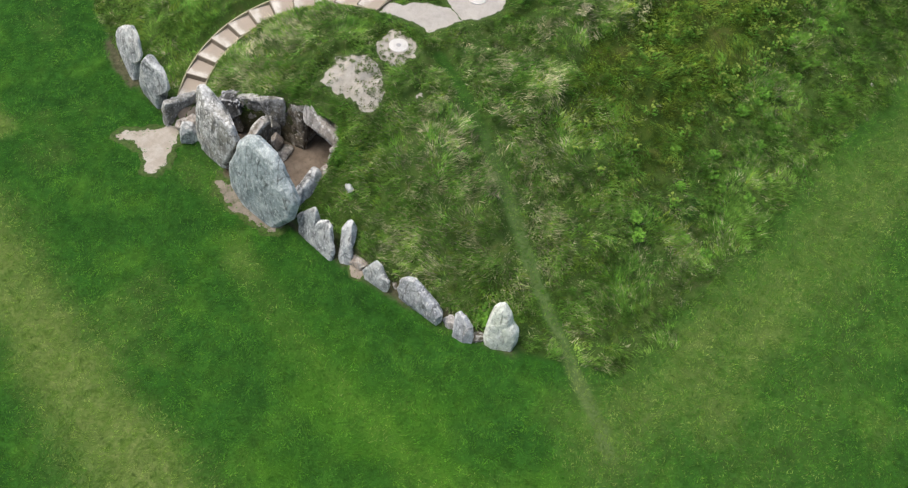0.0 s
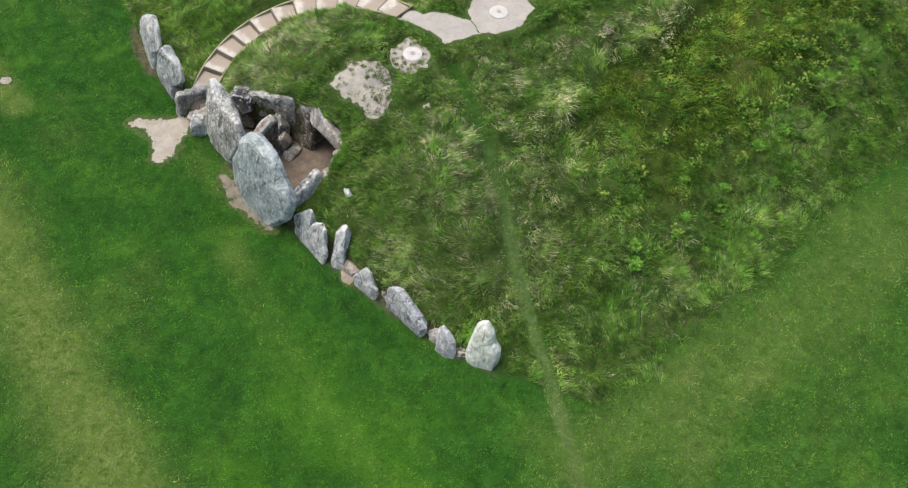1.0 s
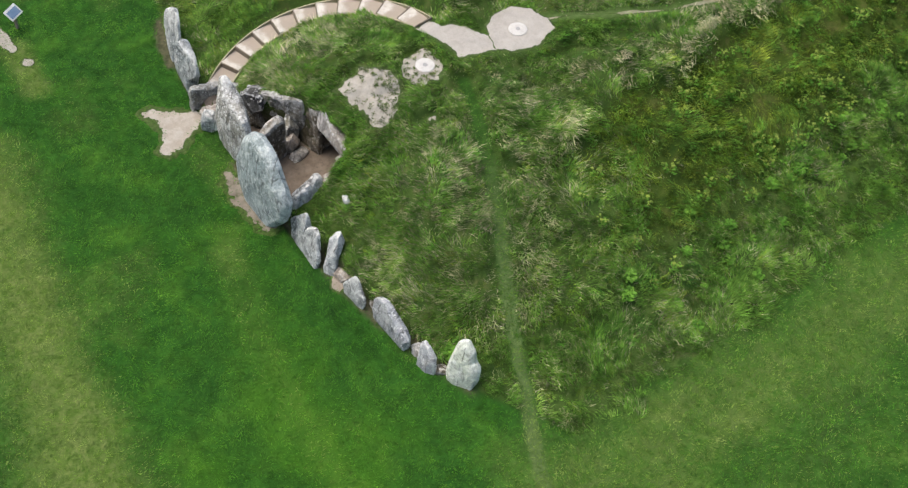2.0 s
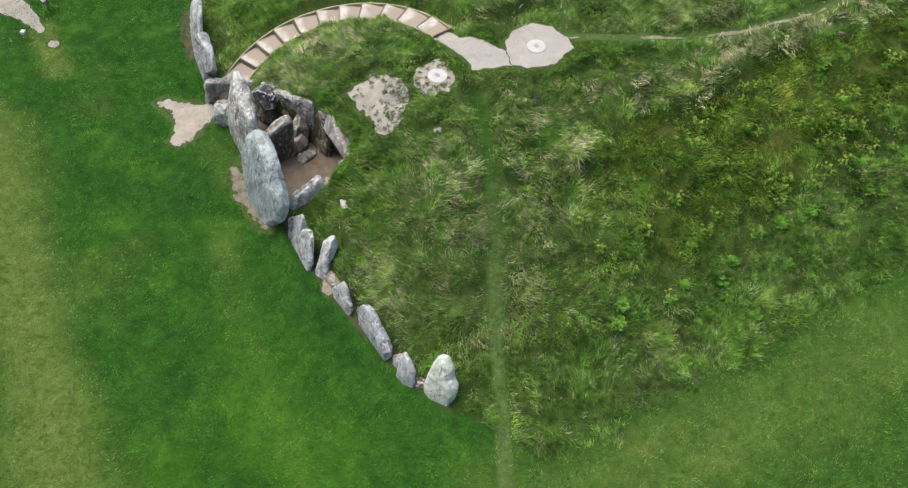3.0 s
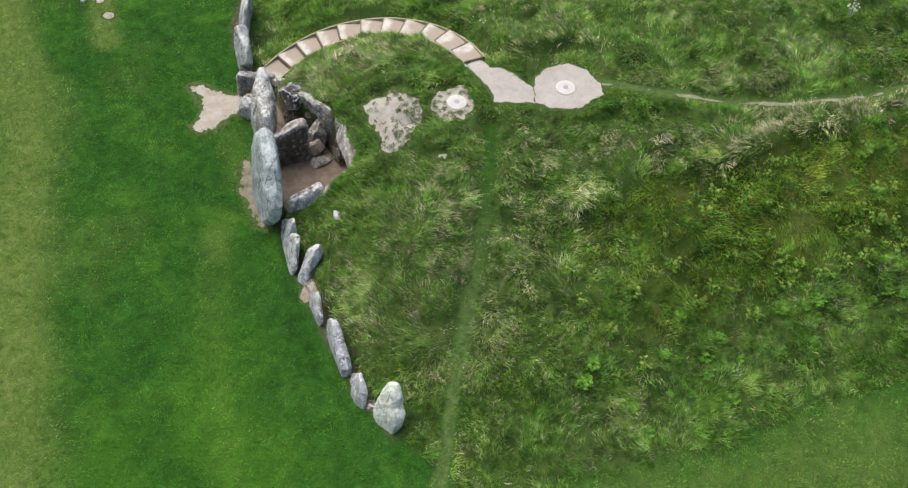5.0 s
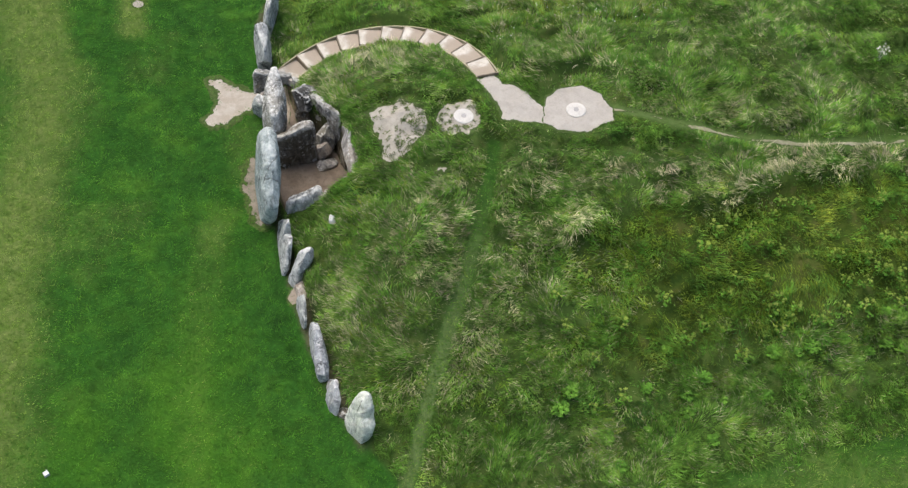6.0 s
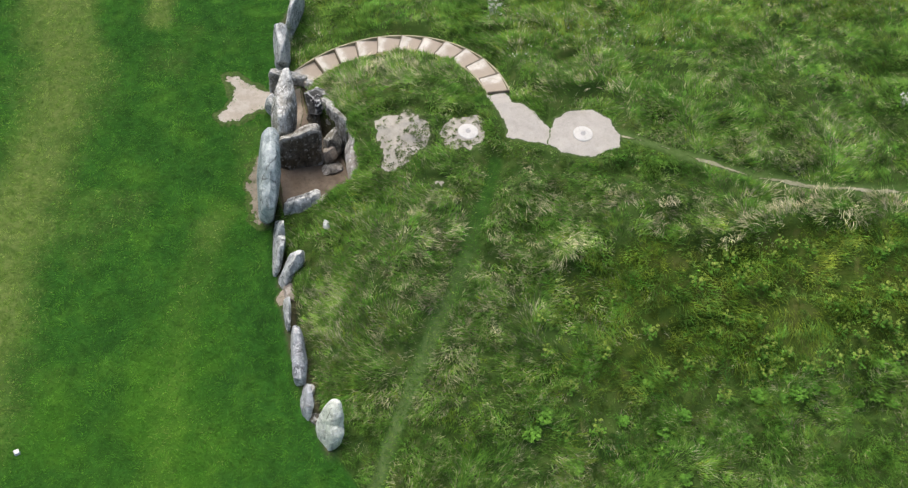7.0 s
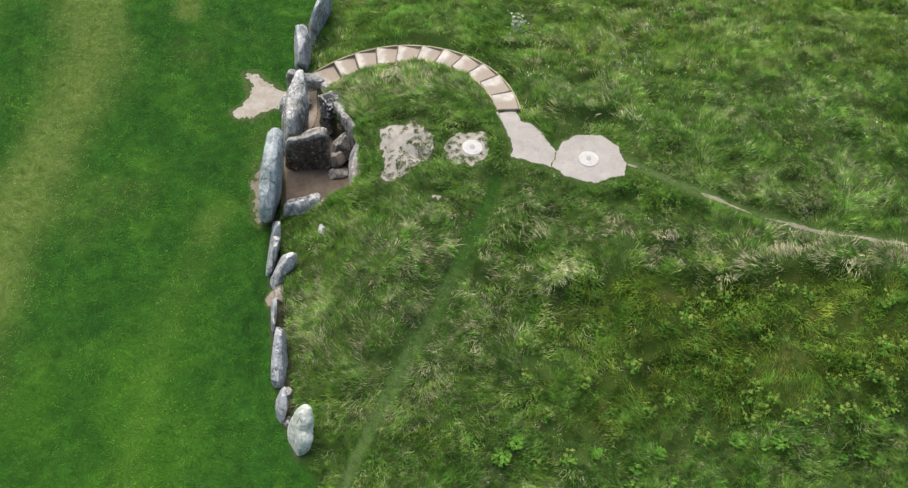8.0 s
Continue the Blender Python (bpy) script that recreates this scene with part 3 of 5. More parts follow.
def boulder(name, at, size, turn, mat, label, seed=0, rough=1.0, category="boulder", group=""):
    """A loose stone: a lumpy, faceted block of that size resting at a point."""
    bm = bmesh.new()
    bmesh.ops.create_icosphere(bm, subdivisions=5 if max(size) > 0.7 else 4, radius=1.0)
    rot = Euler([radians(a) for a in turn]).to_matrix()
    planes = cut_planes(seed, 16, 0.72, 1.0)
    for v in bm.verts:
        p = v.co.copy()
        k = max(abs(p.x), abs(p.y), abs(p.z))
        p = p * (0.62 + 0.38 / k * 1.0)
        P = v.co * 1.1 + Vector((seed * 5.7, seed * 1.9, seed))
        cell = noise.voronoi(P * 1.3)[0]
        p *= 1 + rough * (0.20 * noise.fractal(P, 1.0, 2.0, 3) + 0.16 * (cell[1] - cell[0] - 0.4) + 0.04 * noise.fractal(P * 4, 1.0, 2.0, 2))
        p = sheared(p, planes)
        p = Vector((p.x * size[0] / 2, p.y * size[1] / 2, p.z * size[2] / 2))
        v.co = rot @ p + Vector(at)
    for f in bm.faces:
        f.smooth = True
    ob = part(name, bm, mat)
    ob.data.set_sharp_from_angle(angle=radians(24))
    return tagged(ob, label, category, group)


# ---- ground ----
def lines(spans):
    out = []
    for a, b, step in spans:
        out += list(np.arange(a, b, step))
    return np.array(out)


far = [-3000, -1500, -800, -400, -200, -100, -60, -40]
xs = np.r_[far, lines([(-30, -14, 1.0), (-14, -1.5, 0.25), (-1.5, 9.0, 0.06), (9.0, 30, 0.2), (30, 60, 1.5)]), 60, 80, 100, 120, 200, 400, 800, 1500, 3000]
ys = np.r_[far, lines([(-30, -22, 1.0), (-22, -2.0, 0.2), (-2.0, 8.0, 0.06), (8.0, 17, 0.2), (17, 40, 1.5)]), 40, 60, 100, 200, 400, 800, 1500, 3000]
ground_mesh, gco = grid_sheet("ground", xs, ys, height, TURF)


def mound_mask(x, y):
    s = x - facade_x(y)
    d = np.abs(y - (0.9 - 0.12 * x))
    wob = 1.3 * (fbm(x / 1.1, y / 1.1, 21) - 0.5)
    track = sstep(0.33, 0.17, np.minimum(dist_line(TRACK, x, y), dist_line(CREST, x, y) + 0.04) + 0.12 * (fbm(x / 0.4, y / 0.4, 23) - 0.5))
    return sstep(-0.05, 0.2, s) * sstep(13.5, 12.7, d + wob) * (1 - track * (0.55 + 0.3 * sstep(-4.0, -6.5, y)))


LANES = [([(-13.0, -11.0), (-10.6, -4.5), (-9.0, 0.3), (-8.0, 3.2), (-6.8, 6.0), (-6.1, 9.0), (-5.6, 13.0), (-5.0, 20.0)], 1.2, 0.88),
         ([(-15.0, -14.0), (-11.6, -6.0), (-9.8, -1.2), (-9.0, 1.0)], 1.5, 0.35),
         ([(-6.2, -14), (-5.2, -9.4), (-4.4, -6), (-3.5, -3), (-2.4, -0.5), (-1.8, 0.9)], 0.5, 0.14),
         ([(-0.5, -12.8), (2.9, -14.0), (8.7, -15.4), (15.0, -16.2), (24.0, -17.4)], 1.5, 0.42),
         ([(-6, -20), (1, -17), (8, -18), (16, -21)], 1.2, 0.12),
         ([(0.3, -11.4), (-1.3, -13.0)], 0.2, 0.5),
         ([(-2.0, 12.7), (-2.15, 11.8), (-2.5, 10.8)], 0.45, 0.8),
         (CREST, 0.2, 0.5)]


def dry_mask(x, y):
    v = np.zeros(np.shape(x))
    for line, width, amount in LANES:
        w = width * (0.55 + 1.0 * fbm(x / 2.2, y / 2.2, 31))
        v = np.maximum(v, amount * sstep(w * 1.8, w * 0.2, dist_line(line, x, y)))
    return np.clip(v * (0.6 + 0.8 * fbm(x / 0.8, y / 0.8, 33)) + 0.25 * sstep(0.55, 0.8, fbm(x / 2.2, y / 2.2, 35)) +
                   0.07 * sstep(-10.5, -13.5, y) * (0.5 + fbm(x / 1.5, y / 1.5, 37)), 0, 1)


def lush_mask(x, y):
    """1 where the lawn is a lighter, sappier green: down the south-west and along the mower's turn."""
    band = (0.2 + 0.36 * sstep(-1.5, -5.0, y)) * sstep(1.1, 0.2, dist_line(LANES[2][0], x, y) + 0.9 * (fbm(x / 1.4, y / 1.4, 161) - 0.5))
    wide = 0.4 * sstep(-0.5, -6.5, y) * sstep(0.36, 0.58, fbm(x / 1.6, y / 1.6, 163)) * sstep(-9.5, -7.5, x) * sstep(-0.8, -3.4, x)
    return np.clip(np.maximum(band, wide) + 0.15 * sstep(-3, -6, y) * sstep(-2.5, -3.5, x) * sstep(-14, -12, y), 0, 1) * (x < facade_x(y))


def track_mask(x, y):
    wob = 0.1 * (fbm(x / 0.4, y / 0.4, 25) - 0.5)
    return np.maximum(sstep(0.3, 0.14, dist_line(TRACK, x, y) + wob) * sstep(-2.0, -6.5, y), 0.8 * sstep(0.26, 0.1, dist_line(CREST, x, y) + wob))


def soil_mask(x, y):
    s = x - facade_x(y)
    near = sstep(0.32, 0.1, np.abs(s + 0.12) + 0.3 * (fbm(x / 0.5, y / 0.5, 41) - 0.5)) * sstep(-9.3, -8.8, y) * sstep(10.5, 9.5, y)
    near = np.maximum(near, sstep(0.4, 0.15, dist_line([(1.95, 8.5), (2.35, 9.6), (2.9, 10.5)], x, y) + 0.3 * (fbm(x / 0.4, y / 0.4, 43) - 0.5)))
    near = near * (1 - 0.9 * sstep(3.0, 3.5, y) * sstep(6.2, 5.4, y))
    v = np.maximum(near * 0.8, sstep(0.06, -0.02, sdf_poly(COURT, x, y)))
    dx, dy = x - STAIR_C[0], y - STAIR_C[1]
    r, th = np.hypot(dx, dy), np.degrees(np.arctan2(dy, dx))
    return np.maximum(v, ((r > R_IN + 0.02) & (r < R_OUT - 0.02) & (th < 120) & (th > -6)) * 1.0)


for key, fun in (("mound", mound_mask), ("dry", dry_mask), ("lush", lush_mask), ("soil", soil_mask), ("flank", flank), ("track", track_mask)):
    a = ground_mesh.attributes.new(key, "FLOAT", "POINT")
    a.data.foreach_set("value", fun(gco[:, 0], gco[:, 1]).astype(np.float32))
tagged(new("ground", ground_mesh), "mown green lawn and grassy long mound", "ground", kind="structure")

# ---- worn and laid ground ----
patch("gravel_pad", ragged(PAD, 0.08, 0.25, 1, 0.03), (8.8, -2.2, 12.2, 0.9), 0.06, 0.03, PADMAT, "round pale gravel pad on top of the grassy mound", "pad", fade=0.15)
patch("gravel_path", ragged(LINK, 0.10, 0.25, 2, 0.05), (7.4, -1.3, 9.9, 2.2), 0.06, 0.02, PADMAT, "pale gravel path from the steps to the round pad", fade=0.15)
patch("gravel_surround", ragged(RINGPAD, 0.18, 0.25, 3, 0.2), (5.3, -0.9, 7.7, 1.3), 0.05, 0.03, CHALK, "ragged chalky patch round a concrete roof light", "pad")


patch("worn_chalk", ragged(WORN, 0.14, 0.22, 4, 0.08), (3.2, -1.2, 5.9, 1.9), 0.04, 0.035, CHALK, "worn bare chalk dotted with tufts of grass", "bare ground", top, fade=0.24)
patch("entrance_chalk", ragged(FISH, 0.16, 0.3, 5, 0.28), (-1.6, 4.4, 1.6, 7.9), 0.05, 0.025, FISHMAT, "pale worn chalk fanning out on the lawn before the entrance", "bare ground", fade=0.4)
patch("front_earth", ragged(FRONT, 0.2, 0.22, 6, 0.07), (-1.5, -0.7, 0.6, 3.5), 0.05, 0.02, DIRT, "bare trodden earth at the foot of the great stone", "bare ground", fade=0.32)
patch("court_floor", lambda x, y: sdf_poly(COURT, x, y) + 0.1, (0.2, -0.5, 4.0, 6.4), 0.06, 0.02, EARTH, "trodden brown earth floor of the stone forecourt", "floor", fade=0.01)
patch("court_path", ragged([(1.5, 5.75), (2.1, 5.75), (2.0, 4.9), (1.75, 4.2), (2.0, 3.4), (1.6, 3.1), (1.3, 3.9), (1.35, 4.9)], 0.08, 0.3, 14), (1.0, 2.8, 2.4, 6.1), 0.05, 0.045, PALE_EARTH,
      "pale trodden earth leading from the steps into the forecourt", fade=0.08)
patch("mound_path", lambda x, y: dist_line(CREST, x, y) - 0.04 - 0.22 * (fbm(x / 0.45, y / 0.45, 7) - 0.5) - 0.03 * sstep(13, 18, x), (11.3, -6.6, 30, -0.6), 0.06, 0.02, FOOTPATH,
      "narrow worn chalk footpath along the mound's crest", fade=0.04)
patch("sandy_hollow", ragged([(-0.55, -3.05), (-0.2, -2.8), (0.05, -3.0), (-0.15, -3.4), (-0.5, -3.4)], 0.06, 0.25, 8, 0.06), (-0.9, -3.8, 0.4, -2.4), 0.05, 0.02, SANDSOIL,
      "small patch of sandy soil beside the stones", "bare ground", fade=0.1)
FARPATH = [(-3.0, 17.2), (-2.45, 15.2), (-2.15, 14.2), (-2.05, 13.5), (-2.0, 12.95)]
patch("approach_path", lambda x, y: dist_line(FARPATH, x, y) - 0.26 + 0.3 * (fbm(x / 0.4, y / 0.4, 9) - 0.5) - 0.22 * (y - 13.1) * (y < 14.4) - 0.286 * (y >= 14.4), (-4.6, 12.2, -0.6, 17.5), 0.07, 0.02, CHALK,
      "pale gravel path ending on the lawn", fade=0.12)
patch("lawn_scar", lambda x, y: np.hypot(x + 1.95, y - 12.0) - 0.23 + 0.4 * (fbm(x / 0.4, y / 0.4, 10) - 0.5), (-2.6, 11.4, -1.1, 12.9), 0.06, 0.02, CHALK,
      "bare chalky scar in the lawn", "bare ground", fade=0.14)


# ---- the great facade ----
UP = "tall grey sarsen standing stones of the facade"
stone("blocking_stone", [(1.66, 0.59), (1.6, 1.27), (1.3, 1.99), (1.16, 2.6), (0.85, 3.02), (0.48, 3.3), (0.11, 3.32), (-0.33, 3.26), (-0.75, 2.99), (-1.1, 2.55),
                         (-1.38, 2.34), (-1.66, 1.92), (-1.58, 1.33), (-1.5, 0.97), (-1.06, 0.3), (-0.6, -0.3), (0.0, -0.35), (0.6, -0.3), (1.36, -0.25), (1.6, 0.2)],
      (-0.11, 0.9, 0), 80, 5, 0.74, SARSEN_GREAT, "huge blue-grey sarsen slab blocking the tomb entrance", 3, 0.7, group=UP, cut=(1.15, 1.5), square=7.0, bevel=(0.88, 1.05))
stone("standing_stone", [(1.06, 2.6), (0.82, 2.76), (0.46, 2.58), (0.13, 2.46), (-0.4, 2.34), (-0.9, 2.24), (-1.1, 1.66), (-0.92, 0.87), (-0.66, 0.0), (-0.4, -0.35), (0.5, -0.35), (1.04, 0.3), (1.1, 1.39)],
      (1.0, 3.7, 0), 73, 3, 0.84, SARSEN_GREY, "tall mottled grey standing stone with lichen beside the great slab", 5, 0.85, group=UP, square=7.0, facets=14, bevel=(0.86, 1.04), cut=(1.15, 1.5))
stone("standing_stone", [(0.83, 0.3), (0.66, 1.0), (0.5, 1.7), (0.15, 2.36), (-0.22, 2.19), (-0.56, 2.0), (-0.84, 1.77), (-0.82, 1.31), (-0.5, 0.8), (-0.34, 0.3), (-0.2, -0.3), (0.66, -0.3)],
      (1.65, 7.07, 0), 80, -1, 0.62, SARSEN, "pale grey-green standing stone with a dark hollowed side", 7, 0.9, group=UP)
stone("standing_stone", [(1.2, 0.66), (0.96, 1.12), (0.66, 1.48), (0.34, 1.77), (-0.34, 2.26), (-0.87, 2.2), (-1.18, 1.66), (-1.1, 1.3), (-0.76, 0.8), (-0.74, 0.3), (-0.6, -0.3), (0.8, -0.3), (1.1, 0.0)],
      (2.38, 9.09, 0), 62, 7, 0.46, SARSEN, "blue-grey standing stone at the facade's far end", 9, group=UP)
stone("standing_stone", [(0.9, 0.77), (0.73, 1.02), (0.5, 1.34), (0.29, 1.6), (0.16, 1.56), (0.07, 1.06), (-0.03, 1.24), (-0.34, 1.47), (-0.58, 1.38), (-0.7, 0.94), (-0.9, 0.5), (-0.88, -0.25), (0.3, -0.3), (0.74, 0.0)],
      (-0.21, -1.34, 0), 79, 12, 0.36, SARSEN, "low notched grey slab beside the great stone", 11, 0.8, group=UP)
stone("leaning_slab", [(-0.18, 1.27), (0.03, 1.54), (0.22, 1.6), (0.34, 1.4), (0.26, 0.99), (0.16, 0.6), (0.1, -0.3), (-0.3, -0.3), (-0.36, 0.2), (-0.28, 0.65)],
      (-0.08, -2.66, 0), -49, -23, 0.62, SARSEN, "lichened slab leaning back against the turf bank", 14, 0.6, group=UP, square=5.0)
stone("standing_stone", [(0.56, 0.35), (0.32, 0.83), (0.06, 1.22), (-0.15, 1.17), (-0.34, 0.9), (-0.56, 0.62), (-0.54, 0.15), (-0.36, -0.3), (0.3, -0.3)],
      (-0.36, -3.9, 0), 86, 7, 0.2, SARSEN, "small pointed grey stone in the facade row", 15, 0.7, group=UP)
stone("standing_stone", [(0.94, 0.34), (0.82, 0.95), (0.66, 1.27), (0.25, 1.46), (-0.08, 1.22), (-0.5, 1.02), (-0.74, 0.85), (-0.95, 0.64), (-0.9, 0.2), (-0.7, -0.3), (0.7, -0.3), (0.88, 0.0)],
      (-0.25, -5.63, 0), 83, -3, 0.5, SARSEN_PURPLE, "broad humped grey slab veined with white lichen", 17, 0.9, group=UP)
stone("standing_stone", [(0.32, 0.4), (0.4, 0.87), (0.27, 1.1), (0.02, 1.02), (-0.27, 0.71), (-0.4, 0.38), (-0.37, -0.25), (0.26, -0.25)],
      (-0.42, -7.31, 0), 90, 12, 0.36, SARSEN_PURPLE, "small rounded two-toned grey stone in the facade row", 19, 0.6, group=UP)
stone("standing_stone", [(0.54, 0.3), (0.53, 0.86), (0.41, 1.56), (0.25, 1.78), (0.06, 1.8), (-0.17, 1.56), (-0.29, 1.18), (-0.52, 0.92), (-0.56, 0.45), (-0.34, -0.15), (0.36, -0.2)],
      (-0.04, -8.47, 0.04), 104, 16, 0.5, SARSEN_PALE, "pale cream-green pointed stone ending the facade row", 21, 0.5, group=UP, square=5.0, facets=7, bevel=(0.94, 1.1), cut=(1.2, 1.6))

# low stones between the uprights
boulder("small_boulder", (0.0, -3.06, 0.26), (0.62, 0.8, 0.42), (0, 14, 10), SANDY, "flat sandy-coloured stone in the facade row", 2)
boulder("small_boulder", (-0.2, -6.75, 0.14), (0.5, 0.42, 0.42), (0, 0, 60), SARSEN_WARM, "low warm grey stone between two uprights", 4)
boulder("small_boulder", (-0.15, -7.78, 0.12), (0.4, 0.5, 0.4), (0, 0, 30), SARSEN_DARK, "low stone half sunk between two uprights", 6)
boulder("small_boulder", (0.02, -4.55, 0.12), (0.35, 0.4, 0.4), (0, 0, 30), SARSEN_DARK, "low stone half sunk behind the row", 8)
boulder("white_boulder", (1.5, -1.51, 1.47), (0.22, 0.42, 0.32), (20, 0, -20), WHITE, "small white stone lying in the grass", 10)

# ---- forecourt stones ----
stone("court_slab", [(-0.68, -0.3), (-0.72, 0.7), (-0.72, 1.3), (-0.6, 1.62), (-0.1, 1.76), (0.4, 2.02), (0.7, 2.06), (0.84, 1.86), (0.86, 1.0), (0.82, -0.3)],
      (1.32, 2.52, 0), -2, 5, 0.42, SARSEN_DARK, "dark upright slab with white lichen across the forecourt", 23, 0.9, square=26.0, facets=6, bevel=(0.95, 1.1))
stone("kerb_slab", [(-0.62, -0.3), (-0.66, 0.9), (-0.5, 1.3), (0.0, 1.44), (0.45, 1.6), (0.62, 1.52), (0.66, 1.0), (0.6, -0.3)],
      (0.94, -0.3, 0), -8, -6, 0.46, SARSEN, "lichened slab edging the forecourt", 25, 1.2, square=30.0, facets=4, bevel=(1.0, 1.15))
boulder("kerb_boulder", (1.78, -0.4, 1.36), (0.6, 0.46, 0.5), (0, 10, 10), SANDY, "pale stone topping the forecourt edge", 12)
boulder("kerb_boulder", (2.18, -0.32, 1.54), (0.32, 0.3, 0.32), (0, 0, 40), SARSEN_WARM, "small pale stone on the forecourt edge", 14)
boulder("kerb_boulder", (2.45, -0.2, 1.62), (0.32, 0.28, 0.3), (0, 0, 10), SARSEN_WARM, "small pale stone on the forecourt edge", 16)
stone("court_wall_slab", [(-0.9, -0.3), (-0.95, 0.9), (-0.9, 1.25), (-0.3, 1.4), (0.4, 1.45), (1.0, 1.4), (1.05, 0.5), (0.95, -0.3)],
      (1.75, -0.42, -0.1), -2, -4, 0.36, SARSEN_DARK, "dark walling stone of the forecourt side", 27, 0.8)
# Support stone added under the boulder, in place of the earth bank there.
boulder("bank_stone", (2.4, 4.2, 0.35), (0.86, 0.9, 1.05), (0, 0, 25), SARSEN_DARK, "dark stone added under the lichened boulder in place of an earth bank", 26, 1.1)
boulder("dark_boulder", (2.32, 4.24, 1.14), (0.9, 0.92, 1.05), (0, 0, 25), SARSEN_MOTTLED, "craggy black and white lichened boulder", 18, 1.5)
boulder("dark_boulder", (2.36, 5.3, 0.72), (0.34, 0.42, 0.8), (0, 0, 10), SARSEN_MID, "dark boulder at the foot of the steps", 20, 1.1)
stone("court_wall_slab", [(0.84, -0.3), (0.86, 1.3), (0.76, 1.55), (0.3, 1.74), (-0.1, 1.8), (-0.5, 1.98), (-0.94, 2.02), (-1.0, 1.4), (-0.96, -0.3)],
      (2.86, 3.3, 0), 107, -4, 0.34, SARSEN_MID, "grey upright slab walling the forecourt", 29, 1.2, square=24.0, facets=8, bevel=(0.9, 1.1))
# Dark stone colour also stands for the shaded recess at the passage mouth.
stone("court_wall_slab", [(-0.6, -0.3), (-0.64, 1.3), (-0.56, 1.75), (-0.1, 1.92), (0.4, 2.06), (0.68, 2.0), (0.72, 0.8), (0.68, -0.3)],
      (3.1, 2.1, 0), 84, 2, 0.3, SARSEN_DARK, "upright slab beside the passage mouth", 31, 1.1, square=24.0, facets=8, bevel=(0.9, 1.1))
boulder("court_boulder", (2.42, 2.34, 0.34), (0.56, 0.5, 0.74), (10, 0, 0), SANDY, "pale broken stone in the forecourt corner", 22, 0.7)
boulder("court_boulder", (2.62, 2.74, 0.55), (0.72, 0.72, 1.25), (0, 4, 12), SARSEN_MID, "squared grey stone against the forecourt wall", 32, 0.6)
boulder("court_boulder", (2.42, 1.95, 0.08), (0.76, 0.5, 0.32), (0, 0, 10), SARSEN_WARM, "flat grey stone on the forecourt floor", 24, 0.6)
stone("lintel_stone", [(-0.92, -0.3), (-0.98, 0.0), (-0.8, 0.2), (-0.3, 0.34), (0.3, 0.52), (0.7, 0.72), (0.94, 0.66), (0.98, 0.3), (0.8, 0.02), (0.0, -0.12), (-0.5, -0.26)],
      (2.82, 0.55, 1.76), 83, 14, 0.5, SARSEN_WARM, "long lintel stone over the dark passage mouth", 33, 0.8)
stone("jamb_stone", [(-0.3, -0.3), (-0.32, 1.0), (-0.25, 1.55), (0.2, 1.62), (0.32, 1.0), (0.3, -0.3)],
      (2.98, -0.2, 0), 20, 0, 0.36, SARSEN_DARK, "upright stone carrying the lintel", 35, 0.9)
stone("jamb_stone", [(-0.3, -0.3), (-0.32, 0.9), (-0.25, 1.5), (0.2, 1.6), (0.32, 0.9), (0.3, -0.3)],
      (3.3, 1.75, 0), 20, 0, 0.36, SARSEN_DARK, "upright stone carrying the lintel", 37, 0.9)
stone("threshold_stone", [(-0.7, -0.3), (-0.72, 0.8), (-0.62, 1.08), (-0.2, 1.0), (0.3, 0.9), (0.66, 0.84), (0.7, 0.5), (0.64, -0.3)],
      (1.66, 5.98, 0), -15, 0, 0.32, SARSEN_MID, "low lichened kerb stone at the foot of the steps", 39, 1.1, square=26.0, facets=5, bevel=(0.95, 1.1))
stone("wedge_stone", [(-0.3, -0.2), (-0.32, 0.5), (-0.2, 0.92), (0.16, 0.86), (0.34, 0.5), (0.3, -0.2)],
      (0.94, 5.0, 0), -52, 4, 0.42, SARSEN, "wedge-shaped grey stone at the forecourt entrance", 43, 0.35, square=14.0, facets=3)
boulder("step_slab", (1.22, 5.6, 0.2), (0.52, 0.44, 0.42), (0, 0, -20), SANDY, "worn pale stone step into the forecourt", 28, 0.4, "step")
boulder("step_slab", (1.5, 5.36, 0.3), (0.66, 0.5, 0.4), (0, 0, -24), SANDY, "worn pale stone step into the forecourt", 30, 0.4, "step")

# passage behind the lintel: walls, roof slab and turf
def slab_box(name, x0, y0, z0, x1, y1, z1, mat, label, category):
    bm = bmesh.new()
    bmesh.ops.create_cube(bm, size=1.0)
    for v in bm.verts:
        v.co = Vector(((x0 + x1) / 2 + v.co.x * (x1 - x0), (y0 + y1) / 2 + v.co.y * (y1 - y0), (z0 + z1) / 2 + v.co.z * (z1 - z0)))
    bmesh.ops.subdivide_edges(bm, edges=bm.edges[:], cuts=5, use_grid_fill=True)
    for v in bm.verts:
        v.co += Vector((noise.noise(v.co * 2.3), noise.noise(v.co * 2.3 + Vector((9, 0, 0))), noise.noise(v.co * 2.3 + Vector((0, 9, 0))))) * 0.05
    return tagged(part(name, bm, mat), label, category)


